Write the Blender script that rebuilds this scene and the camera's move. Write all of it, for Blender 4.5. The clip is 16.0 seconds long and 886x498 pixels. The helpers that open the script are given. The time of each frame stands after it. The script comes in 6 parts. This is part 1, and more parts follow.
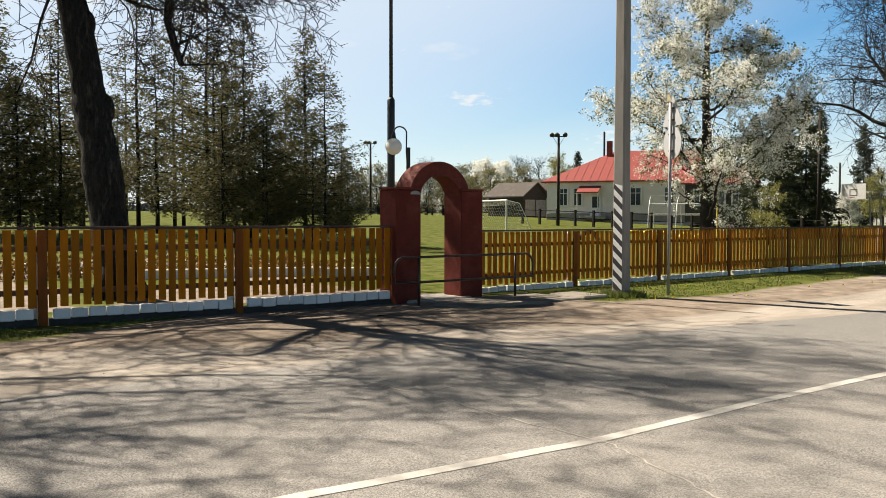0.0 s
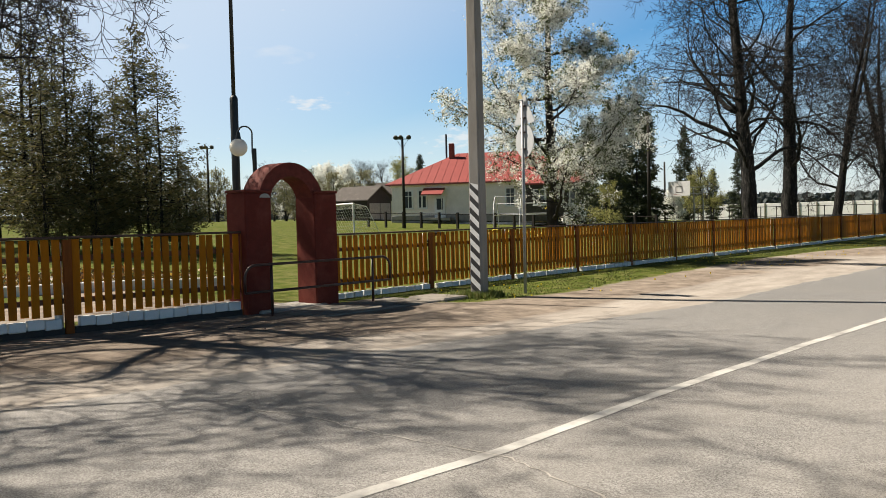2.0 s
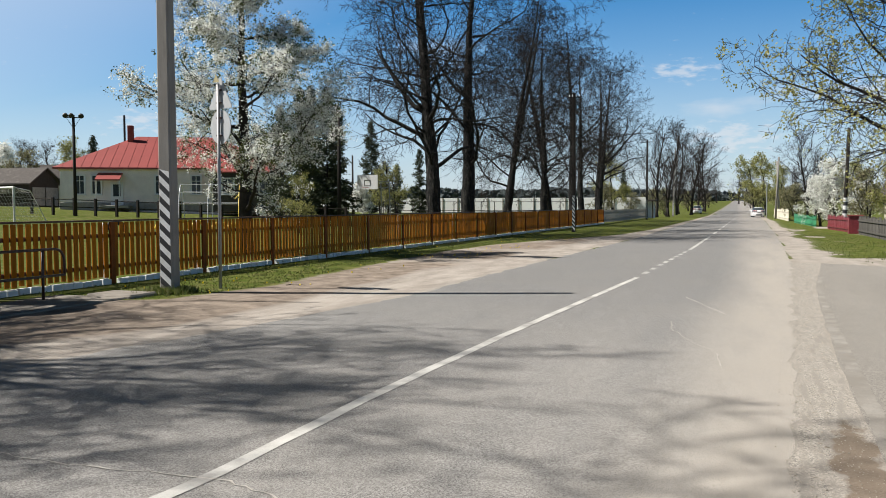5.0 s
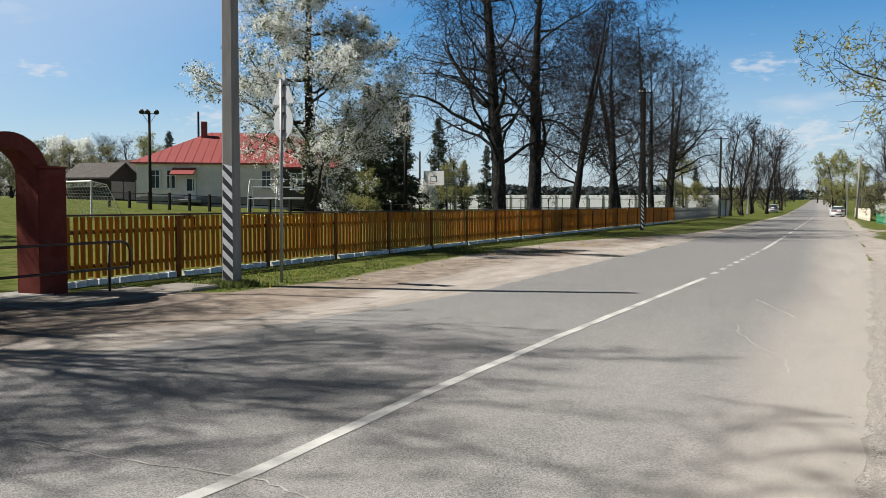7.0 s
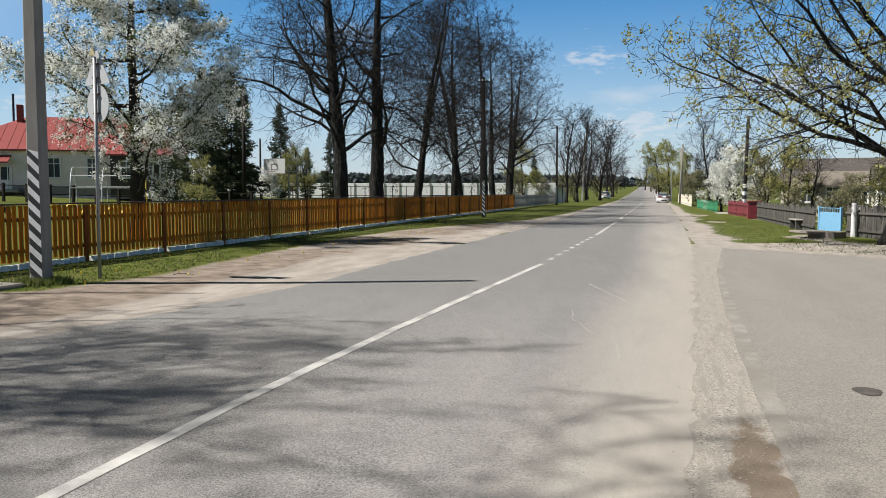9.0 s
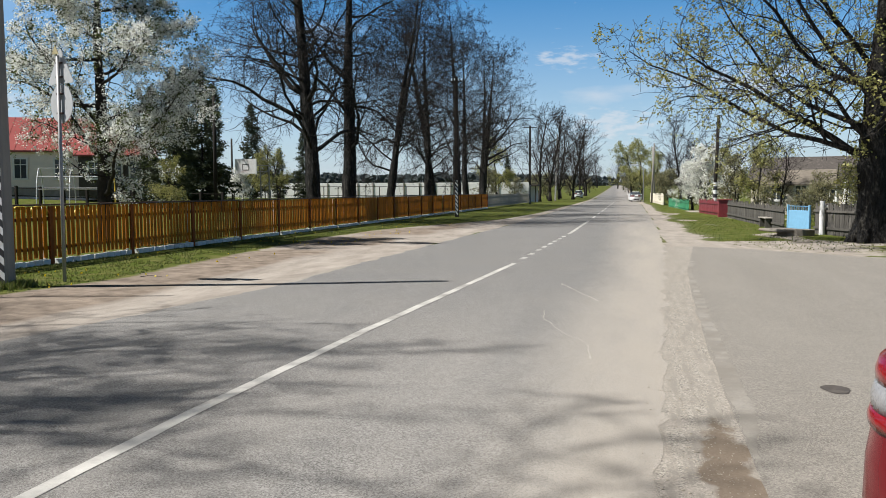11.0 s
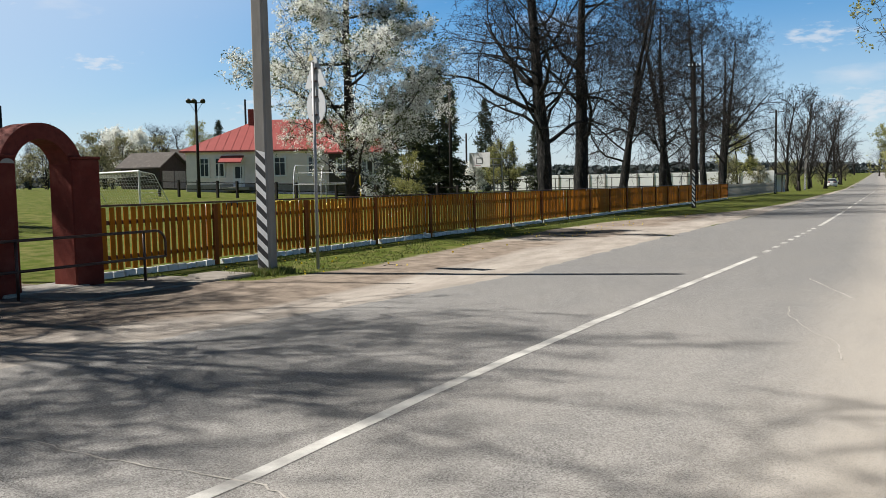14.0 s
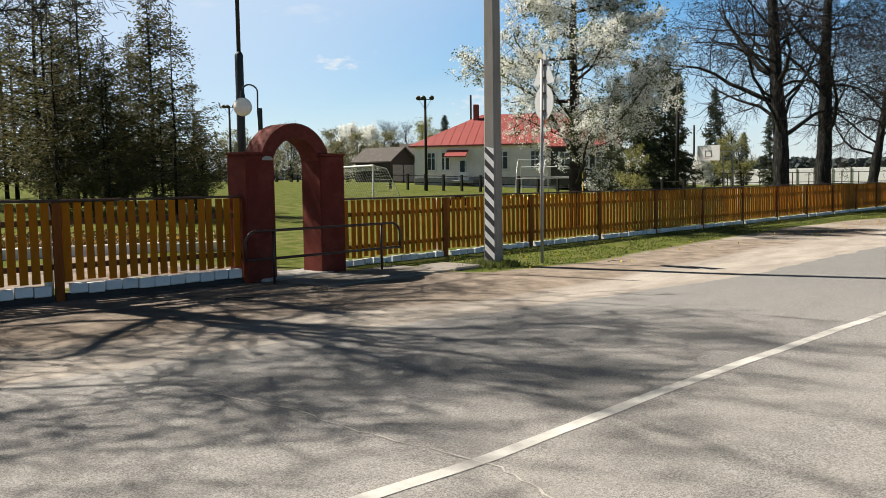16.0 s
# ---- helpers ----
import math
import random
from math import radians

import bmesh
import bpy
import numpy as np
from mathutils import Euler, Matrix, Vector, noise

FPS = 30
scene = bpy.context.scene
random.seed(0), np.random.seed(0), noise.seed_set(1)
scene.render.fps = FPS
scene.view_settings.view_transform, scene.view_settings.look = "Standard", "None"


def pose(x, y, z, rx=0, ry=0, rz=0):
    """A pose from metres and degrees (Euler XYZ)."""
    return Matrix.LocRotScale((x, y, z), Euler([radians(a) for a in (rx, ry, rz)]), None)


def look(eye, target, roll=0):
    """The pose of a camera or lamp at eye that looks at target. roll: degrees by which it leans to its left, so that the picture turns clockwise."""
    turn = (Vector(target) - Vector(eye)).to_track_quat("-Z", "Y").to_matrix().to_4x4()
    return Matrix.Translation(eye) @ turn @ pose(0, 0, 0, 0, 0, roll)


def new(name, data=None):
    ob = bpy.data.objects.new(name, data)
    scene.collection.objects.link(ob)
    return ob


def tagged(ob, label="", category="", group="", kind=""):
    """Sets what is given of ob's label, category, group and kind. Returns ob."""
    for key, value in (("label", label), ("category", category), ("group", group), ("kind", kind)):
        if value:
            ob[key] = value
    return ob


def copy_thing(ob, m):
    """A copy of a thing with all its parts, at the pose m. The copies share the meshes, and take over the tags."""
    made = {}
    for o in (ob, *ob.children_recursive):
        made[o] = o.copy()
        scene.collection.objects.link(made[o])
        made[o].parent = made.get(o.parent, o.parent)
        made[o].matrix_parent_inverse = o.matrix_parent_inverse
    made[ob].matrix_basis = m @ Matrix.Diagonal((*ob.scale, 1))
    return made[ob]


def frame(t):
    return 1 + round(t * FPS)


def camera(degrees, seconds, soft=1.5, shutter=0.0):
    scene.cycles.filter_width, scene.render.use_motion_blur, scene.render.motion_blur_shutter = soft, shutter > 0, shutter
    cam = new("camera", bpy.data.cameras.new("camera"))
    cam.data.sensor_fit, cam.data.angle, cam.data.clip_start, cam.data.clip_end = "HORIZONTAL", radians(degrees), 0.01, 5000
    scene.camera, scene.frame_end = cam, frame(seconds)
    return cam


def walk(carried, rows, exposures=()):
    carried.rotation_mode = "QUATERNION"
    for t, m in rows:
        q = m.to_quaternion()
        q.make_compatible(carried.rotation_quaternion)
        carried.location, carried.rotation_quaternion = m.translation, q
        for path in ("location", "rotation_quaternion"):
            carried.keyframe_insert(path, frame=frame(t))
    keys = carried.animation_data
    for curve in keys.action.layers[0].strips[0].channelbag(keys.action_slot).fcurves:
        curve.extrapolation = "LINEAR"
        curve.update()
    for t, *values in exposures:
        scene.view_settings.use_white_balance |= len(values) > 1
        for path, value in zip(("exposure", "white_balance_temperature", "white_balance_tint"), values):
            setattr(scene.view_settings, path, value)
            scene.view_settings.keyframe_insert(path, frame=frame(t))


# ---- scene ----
cam = camera(55.7, 16.0, 0.5)
PATH = [
    (0, (0.549, 1.096, 1.669), (-1.009, 2.348, 1.594), 0.1),
    (0.5, (0.356, 1.137, 1.667), (-1.081, 2.527, 1.582), -0.0),
    (1, (0.172, 1.174, 1.641), (-1.142, 2.68, 1.566), -1.0),
    (1.5, (0.035, 1.231, 1.624), (-1.265, 2.748, 1.532), -0.7),
    (2, (-0.08, 1.338, 1.628), (-1.379, 2.857, 1.559), -1.4),
    (2.5, (-0.176, 1.405, 1.637), (-1.464, 2.933, 1.548), -0.5),
    (3, (-0.307, 1.441, 1.659), (-1.507, 3.038, 1.563), -0.7),
    (3.5, (-0.435, 1.453, 1.672), (-1.441, 3.179, 1.563), -0.9),
    (4, (-0.469, 1.464, 1.664), (-1.276, 3.291, 1.56), -0.6),
    (4.2, (-0.483, 1.491, 1.668), (-1.23, 3.344, 1.577), -0.3),
    (6.3, (-0.578, 1.756, 1.65), (-1.211, 3.649, 1.524), -0.2),
    (6.5, (-0.554, 1.78, 1.65), (-1.245, 3.652, 1.528), 0.0),
    (7, (-0.474, 1.852, 1.656), (-1.285, 3.677, 1.546), 0.3),
    (7.5, (-0.422, 1.914, 1.644), (-1.276, 3.718, 1.518), -0.2),
    (8, (-0.454, 2.099, 1.639), (-1.258, 3.924, 1.49), -0.5),
    (8.5, (-0.459, 2.227, 1.653), (-1.043, 4.136, 1.532), 0.2),
    (9, (-0.47, 2.329, 1.651), (-0.935, 4.27, 1.514), -0.0),
    (9.5, (-0.445, 2.354, 1.655), (-0.915, 4.293, 1.52), -0.2),
    (10, (-0.425, 2.368, 1.655), (-0.85, 4.317, 1.518), -0.2),
    (10.2, (-0.421, 2.367, 1.655), (-0.822, 4.321, 1.518), -0.2),
    (12.3, (-0.494, 2.555, 1.651), (-0.964, 4.494, 1.507), -0.8),
    (12.5, (-0.496, 2.551, 1.638), (-1.032, 4.472, 1.494), -0.7),
    (13, (-0.488, 2.491, 1.645), (-1.172, 4.365, 1.5), -0.9),
    (13.5, (-0.448, 2.42, 1.639), (-1.277, 4.234, 1.49), -0.9),
    (14, (-0.412, 2.322, 1.65), (-1.331, 4.092, 1.499), -1.0),
    (14.5, (-0.386, 2.251, 1.672), (-1.414, 3.96, 1.523), -0.9),
    (15, (-0.393, 2.187, 1.685), (-1.558, 3.806, 1.534), -1.0),
    (15.5, (-0.417, 2.137, 1.682), (-1.685, 3.676, 1.527), -0.8),
    (16, (-0.392, 2.095, 1.693), (-1.735, 3.569, 1.534), -0.8),
]
walk(cam, [(t, look(eye, target, roll)) for t, eye, target, roll in PATH], [(0, 1.14, 7400, 11), (1.5, 1.05, 7200, 11), (3, 0.90, 6750, 10), (6.5, 0.73, 6300, 10), (9, 0.71, 6300, 10), (13, 0.74, 6250, 10), (16, 1.00, 6800, 10)])

# ---- world and sun ----
SUN_EL, SUN_AZ = radians(50.5), radians(250.6)
world = bpy.data.worlds.new("sky")
scene.world = world
world.use_nodes = True
wn, wl = world.node_tree.nodes, world.node_tree.links
wn.clear()
w_out = wn.new("ShaderNodeOutputWorld")
w_bg = wn.new("ShaderNodeBackground")
w_sky = wn.new("ShaderNodeTexSky")
w_sky.sky_type = 'NISHITA'
w_sky.sun_disc = False
w_sky.sun_elevation, w_sky.sun_rotation = SUN_EL, SUN_AZ
w_sky.air_density, w_sky.dust_density, w_sky.ozone_density = 1.0, 0.3, 3.0
w_co = wn.new("ShaderNodeTexCoord")
w_map = wn.new("ShaderNodeMapping")
w_map.inputs["Scale"].default_value = (3.0, 3.0, 9.0)
w_cl = wn.new("ShaderNodeTexNoise")
w_cl.inputs["Scale"].default_value = 1.3
w_cl.inputs["Detail"].default_value = 6
w_cr = wn.new("ShaderNodeValToRGB")
w_cr.color_ramp.elements[0].position, w_cr.color_ramp.elements[0].color = 0.62, (0, 0, 0, 1)
w_cr.color_ramp.elements[1].position, w_cr.color_ramp.elements[1].color = 0.74, (0.7, 0.7, 0.7, 1)
w_mix = wn.new("ShaderNodeMix")
w_mix.data_type = 'RGBA'
w_mix.inputs["B"].default_value = (19.0, 19.3, 19.8, 1)
wl.new(w_co.outputs["Generated"], w_map.inputs["Vector"])
wl.new(w_map.outputs["Vector"], w_cl.inputs["Vector"])
wl.new(w_cl.outputs["Fac"], w_cr.inputs["Fac"])
w_cloud = w_cr.outputs["Color"]
# small fair-weather clouds
w_puff = wn.new("ShaderNodeTexNoise")
w_puff.inputs["Scale"].default_value, w_puff.inputs["Detail"].default_value = 22.0, 6
wl.new(w_map.outputs["Vector"], w_puff.inputs["Vector"])
for c_dir, c_size in (((-0.752, 0.645, 0.139), 0.045), ((-0.063, 0.987, 0.152), 0.062), ((-0.010, 0.994, 0.075), 0.10), ((0.150, 0.980, 0.118), 0.13), ((-0.62, 0.77, 0.095), 0.07)):
    w_off = wn.new("ShaderNodeVectorMath")
    w_off.operation = 'SUBTRACT'
    w_off.inputs[1].default_value = c_dir
    wl.new(w_co.outputs["Generated"], w_off.inputs[0])
    w_flat = wn.new("ShaderNodeVectorMath")
    w_flat.operation = 'MULTIPLY'
    w_flat.inputs[1].default_value = (1, 1, 3.2)
    wl.new(w_off.outputs[0], w_flat.inputs[0])
    w_len = wn.new("ShaderNodeVectorMath")
    w_len.operation = 'LENGTH'
    wl.new(w_flat.outputs[0], w_len.inputs[0])
    w_blob = wn.new("ShaderNodeMapRange")
    for w_i, w_v in ((1, 0.0), (2, c_size), (3, 0.42), (4, 0.0)):
        w_blob.inputs[w_i].default_value = w_v
    wl.new(w_len.outputs["Value"], w_blob.inputs[0])
    w_sum = wn.new("ShaderNodeMath")
    w_sum.operation = 'ADD'
    wl.new(w_blob.outputs[0], w_sum.inputs[0])
    wl.new(w_puff.outputs["Fac"], w_sum.inputs[1])
    w_edge = wn.new("ShaderNodeMapRange")
    w_edge.interpolation_type = 'SMOOTHSTEP'
    for w_i, w_v in ((1, 0.66), (2, 0.96), (3, 0.0), (4, 0.55)):
        w_edge.inputs[w_i].default_value = w_v
    wl.new(w_sum.outputs[0], w_edge.inputs[0])
    w_join = wn.new("ShaderNodeMath")
    w_join.operation = 'MAXIMUM'
    wl.new(w_cloud, w_join.inputs[0])
    wl.new(w_edge.outputs[0], w_join.inputs[1])
    w_cloud = w_join.outputs[0]
wl.new(w_cloud, w_mix.inputs["Factor"])
w_hs = wn.new("ShaderNodeHueSaturation")
w_hs.inputs["Saturation"].default_value, w_hs.inputs["Value"].default_value = 1.75, 1.62
wl.new(w_sky.outputs["Color"], w_hs.inputs["Color"])
w_sep = wn.new("ShaderNodeSeparateXYZ")
wl.new(w_co.outputs["Generated"], w_sep.inputs[0])
w_hz = wn.new("ShaderNodeMapRange")
w_hz.interpolation_type = 'SMOOTHSTEP'
for w_i, w_v in ((1, -0.02), (2, 0.33), (3, 0.72), (4, 0.0)):
    w_hz.inputs[w_i].default_value = w_v
wl.new(w_sep.outputs[2], w_hz.inputs[0])
w_haze = wn.new("ShaderNodeMix")
w_haze.data_type = 'RGBA'
w_haze.inputs["B"].default_value = (14.2, 16.9, 20.4, 1)
# the sky pales towards the sun
w_dot = wn.new("ShaderNodeVectorMath")
w_dot.operation = 'DOT_PRODUCT'
w_dot.inputs[1].default_value = (math.sin(SUN_AZ) * math.cos(SUN_EL), math.cos(SUN_AZ) * math.cos(SUN_EL), math.sin(SUN_EL))
wl.new(w_co.outputs["Generated"], w_dot.inputs[0])
w_au = wn.new("ShaderNodeMapRange")
w_au.interpolation_type = 'SMOOTHSTEP'
for w_i, w_v in ((1, 0.08), (2, 0.60), (3, 0.0), (4, 0.85)):
    w_au.inputs[w_i].default_value = w_v
wl.new(w_dot.outputs["Value"], w_au.inputs[0])
w_max = wn.new("ShaderNodeMath")
w_max.operation = 'MAXIMUM'
wl.new(w_hz.outputs[0], w_max.inputs[0])
# deep blue towards the zenith, hazier low down
w_low = wn.new("ShaderNodeMapRange")
w_low.interpolation_type = 'SMOOTHSTEP'
for w_i, w_v in ((1, 0.24), (2, 0.60), (3, 1.0), (4, 0.0)):
    w_low.inputs[w_i].default_value = w_v
wl.new(w_sep.outputs[2], w_low.inputs[0])
w_mul = wn.new("ShaderNodeMath")
w_mul.operation = 'MULTIPLY'
wl.new(w_au.outputs[0], w_mul.inputs[0])
wl.new(w_low.outputs[0], w_mul.inputs[1])
wl.new(w_mul.outputs[0], w_max.inputs[1])
w_val = wn.new("ShaderNodeMapRange")
for w_i, w_v in ((1, 0.0), (2, 1.0), (3, 0.13), (4, 2.75)):
    w_val.inputs[w_i].default_value = w_v
wl.new(w_low.outputs[0], w_val.inputs[0])
wl.new(w_val.outputs[0], w_hs.inputs["Value"])
wl.new(w_max.outputs[0], w_haze.inputs["Factor"])
wl.new(w_hs.outputs["Color"], w_haze.inputs["A"])
wl.new(w_haze.outputs["Result"], w_mix.inputs["A"])
wl.new(w_mix.outputs["Result"], w_bg.inputs["Color"])
w_bg.inputs["Strength"].default_value = 0.024
wl.new(w_bg.outputs["Background"], w_out.inputs["Surface"])

sun_dir = Vector((math.sin(SUN_AZ) * math.cos(SUN_EL), math.cos(SUN_AZ) * math.cos(SUN_EL), math.sin(SUN_EL)))
sun_data = bpy.data.lights.new("sun", 'SUN')
sun_data.energy, sun_data.angle, sun_data.color = 5.0, radians(0.53), (1.0, 0.95, 0.87)
sun_ob = new("sun", sun_data)
sun_ob.matrix_world = look(sun_dir * 60, (0, 0, 0))


# ---- materials ----
def nodes_of(name):
    m = bpy.data.materials.new(name)
    m.use_nodes = True
    nt = m.node_tree
    return m, nt.nodes, nt.links, nt.nodes["Principled BSDF"]


def noise_node(n, l, vec, scale, detail=4.0, rough=0.55):
    t = n.new("ShaderNodeTexNoise")
    t.inputs["Scale"].default_value, t.inputs["Detail"].default_value, t.inputs["Roughness"].default_value = scale, detail, rough
    l.new(vec, t.inputs["Vector"])
    return t.outputs["Fac"]


def ramp(n, l, fac, p0, p1, c0=(0, 0, 0), c1=(1, 1, 1)):
    r = n.new("ShaderNodeValToRGB")
    e = r.color_ramp.elements
    e[0].position, e[0].color = p0, (*c0, 1)
    e[1].position, e[1].color = p1, (*c1, 1)
    l.new(fac, r.inputs["Fac"])
    return r.outputs["Color"]


def mix(n, l, fac, a, b, how='MIX'):
    m = n.new("ShaderNodeMix")
    m.data_type, m.blend_type = 'RGBA', how
    for key, v in (("Factor", fac), ("A", a), ("B", b)):
        if isinstance(v, (int, float)):
            m.inputs[key].default_value = v
        elif isinstance(v, tuple):
            m.inputs[key].default_value = (*v, 1)
        else:
            l.new(v, m.inputs[key])
    return m.outputs["Result"]


def calc(n, l, how, a, b):
    m = n.new("ShaderNodeMath")
    m.operation = how
    m.use_clamp = how in ('MULTIPLY', 'ADD', 'SUBTRACT')
    for i, v in enumerate((a, b)):
        if isinstance(v, (int, float)):
            m.inputs[i].default_value = v
        else:
            l.new(v, m.inputs[i])
    return m.outputs[0]


def place(n):
    return n.new("ShaderNodeNewGeometry").outputs["Position"]


def bump(n, l, b, height, strength, dist):
    bp = n.new("ShaderNodeBump")
    bp.inputs["Strength"].default_value, bp.inputs["Distance"].default_value = strength, dist
    l.new(height, bp.inputs["Height"])
    l.new(bp.outputs["Normal"], b.inputs["Normal"])


def plain(name, col, rough=0.7, metal=0.0, vary=0.3, scale=6.0, fine=60.0, bumps=0.3, dist=0.004, dirt=None, dirt_p=(0.55, 0.7), rnd=0.0, stretch=None):
    """A surface with a base colour, two scales of mottling, fine relief and, where given, stains of a second colour."""
    m, n, l, b = nodes_of(name)
    vec = n.new("ShaderNodeTexCoord").outputs["Object"]
    if stretch:
        mp = n.new("ShaderNodeMapping")
        mp.inputs["Scale"].default_value = stretch
        l.new(vec, mp.inputs["Vector"])
        vec = mp.outputs["Vector"]
    big, small = noise_node(n, l, vec, scale), noise_node(n, l, vec, fine, 3.0)
    lo, hi = tuple(c * (1 - vary) for c in col), tuple(min(1, c * (1 + vary)) for c in col)
    c = ramp(n, l, big, 0.3, 0.7, lo, hi)
    c = mix(n, l, 0.35, c, ramp(n, l, small, 0.3, 0.7, lo, hi))
    if dirt:
        d = noise_node(n, l, vec, scale * 0.45, 6.0, 0.65)
        c = mix(n, l, ramp(n, l, d, *dirt_p), c, dirt)
    if rnd:
        info = n.new("ShaderNodeObjectInfo").outputs["Random"]
        c = mix(n, l, 1.0, c, ramp(n, l, info, 0.0, 1.0, (1 - rnd,) * 3, (1.0,) * 3), 'MULTIPLY')
    l.new(c, b.inputs["Base Color"])
    b.inputs["Roughness"].default_value, b.inputs["Metallic"].default_value = rough, metal
    b.inputs["Specular IOR Level"].default_value = 0.2 if rough > 0.6 else 0.5
    if bumps:
        bump(n, l, b, small, bumps, dist)
    return m


def leafy(name, cols, rough=0.55, through_light=0.35):
    """Leaves, petals and needles: varied from clump to clump, and letting some light through."""
    m, n, l, b = nodes_of(name)
    info = n.new("ShaderNodeNewGeometry").outputs["Random Per Island"]
    r = n.new("ShaderNodeValToRGB")
    e = r.color_ramp.elements
    e[0].color, e[1].color = (*cols[0], 1), (*cols[-1], 1)
    for i, c in enumerate(cols[1:-1]):
        e.new((i + 1) / (len(cols) - 1)).color = (*c, 1)
    l.new(info, r.inputs["Fac"])
    l.new(r.outputs["Color"], b.inputs["Base Color"])
    b.inputs["Roughness"].default_value = rough
    tr = n.new("ShaderNodeBsdfTranslucent")
    l.new(r.outputs["Color"], tr.inputs["Color"])
    sh = n.new("ShaderNodeMixShader")
    sh.inputs[0].default_value = through_light
    l.new(b.outputs[0], sh.inputs[1])
    l.new(tr.outputs[0], sh.inputs[2])
    l.new(sh.outputs[0], n["Material Output"].inputs["Surface"])
    return m


def asphalt_material(name, col, sand_amount, sand_band=None, lo=0.38, hi=2.0):
    m, n, l, b = nodes_of(name)
    pos = place(n)
    stone = n.new("ShaderNodeTexVoronoi")
    stone.inputs["Scale"].default_value = 115
    l.new(pos, stone.inputs["Vector"])
    sep = n.new("ShaderNodeSeparateXYZ")
    l.new(stone.outputs["Color"], sep.inputs[0])
    fine = noise_node(n, l, pos, 140, 3)
    mid, big = noise_node(n, l, pos, 3.0, 5), noise_node(n, l, pos, 0.45, 5)
    dark, light = tuple(c * lo for c in col), tuple(c * hi for c in col)
    c = ramp(n, l, sep.outputs[0], 0.1, 0.95, dark, light)
    c = mix(n, l, calc(n, l, 'MULTIPLY', ramp(n, l, mid, 0.35, 0.75), 0.45), c, tuple(c0 * 0.9 for c0 in col))
    mp = n.new("ShaderNodeMapping")
    mp.inputs["Scale"].default_value = (1.0, 0.16, 1.0)
    mp.inputs["Rotation"].default_value = (0, 0, radians(3))
    l.new(pos, mp.inputs["Vector"])
    streak = noise_node(n, l, mp.outputs["Vector"], 1.1, 6, 0.6)
    dust = ramp(n, l, streak, 0.36, 0.85)
    if sand_band:
        xyz = n.new("ShaderNodeSeparateXYZ")
        l.new(pos, xyz.inputs[0])
        skew = calc(n, l, 'MULTIPLY', xyz.outputs[1], 0.05)
        u = n.new("ShaderNodeMath")
        u.operation = 'SUBTRACT'
        l.new(xyz.outputs[0], u.inputs[0])
        l.new(skew, u.inputs[1])

        def grade(value, *span):
            mr = n.new("ShaderNodeMapRange")
            mr.interpolation_type = 'SMOOTHSTEP'
            for i, v in enumerate(span):
                mr.inputs[i + 1].default_value = v
            l.new(value, mr.inputs[0])
            return mr.outputs[0]
        # a pale tone fades out with y; sand lies along both edges
        near = grade(xyz.outputs[1], 6.0, 22.0, 1.0, 0.10)
        wide = grade(u.outputs[0], -7.0, -2.2, 0.40, 0.85)
        spread_tone = calc(n, l, 'MULTIPLY', calc(n, l, 'MULTIPLY', near, wide), ramp(n, l, streak, 0.20, 0.72))
        band = calc(n, l, 'MULTIPLY', grade(u.outputs[0], sand_band[0], sand_band[1], 0.0, 1.15), grade(xyz.outputs[1], 16.0, 60.0, 1.0, 0.35))
        band = calc(n, l, 'MULTIPLY', band, ramp(n, l, streak, 0.05, 0.55))
        left = calc(n, l, 'MULTIPLY', grade(u.outputs[0], -8.6, -7.2, 0.9, 0.0), ramp(n, l, streak, 0.2, 0.6))
        dust = calc(n, l, 'ADD', calc(n, l, 'ADD', spread_tone, band), left)
    dust = calc(n, l, 'MULTIPLY', dust, ramp(n, l, fine, 0.36, 0.66))
    c = mix(n, l, calc(n, l, 'MULTIPLY', dust, sand_amount), c, (0.385, 0.355, 0.318))
    if sand_band:
        c = mix(n, l, calc(n, l, 'MULTIPLY', calc(n, l, 'MULTIPLY', band, ramp(n, l, fine, 0.30, 0.60)), 0.62), c, (0.43, 0.378, 0.312))
    c = mix(n, l, ramp(n, l, big, 0.4, 0.75), c, mix(n, l, 0.18, c, (0.27, 0.25, 0.22)))
    l.new(c, b.inputs["Base Color"])
    b.inputs["Roughness"].default_value = 0.88
    b.inputs["Specular IOR Level"].default_value = 0.2
    bump(n, l, b, calc(n, l, 'ADD', calc(n, l, 'MULTIPLY', sep.outputs[1], 0.6), calc(n, l, 'MULTIPLY', fine, 0.4)), 0.5, 0.006)
    return m


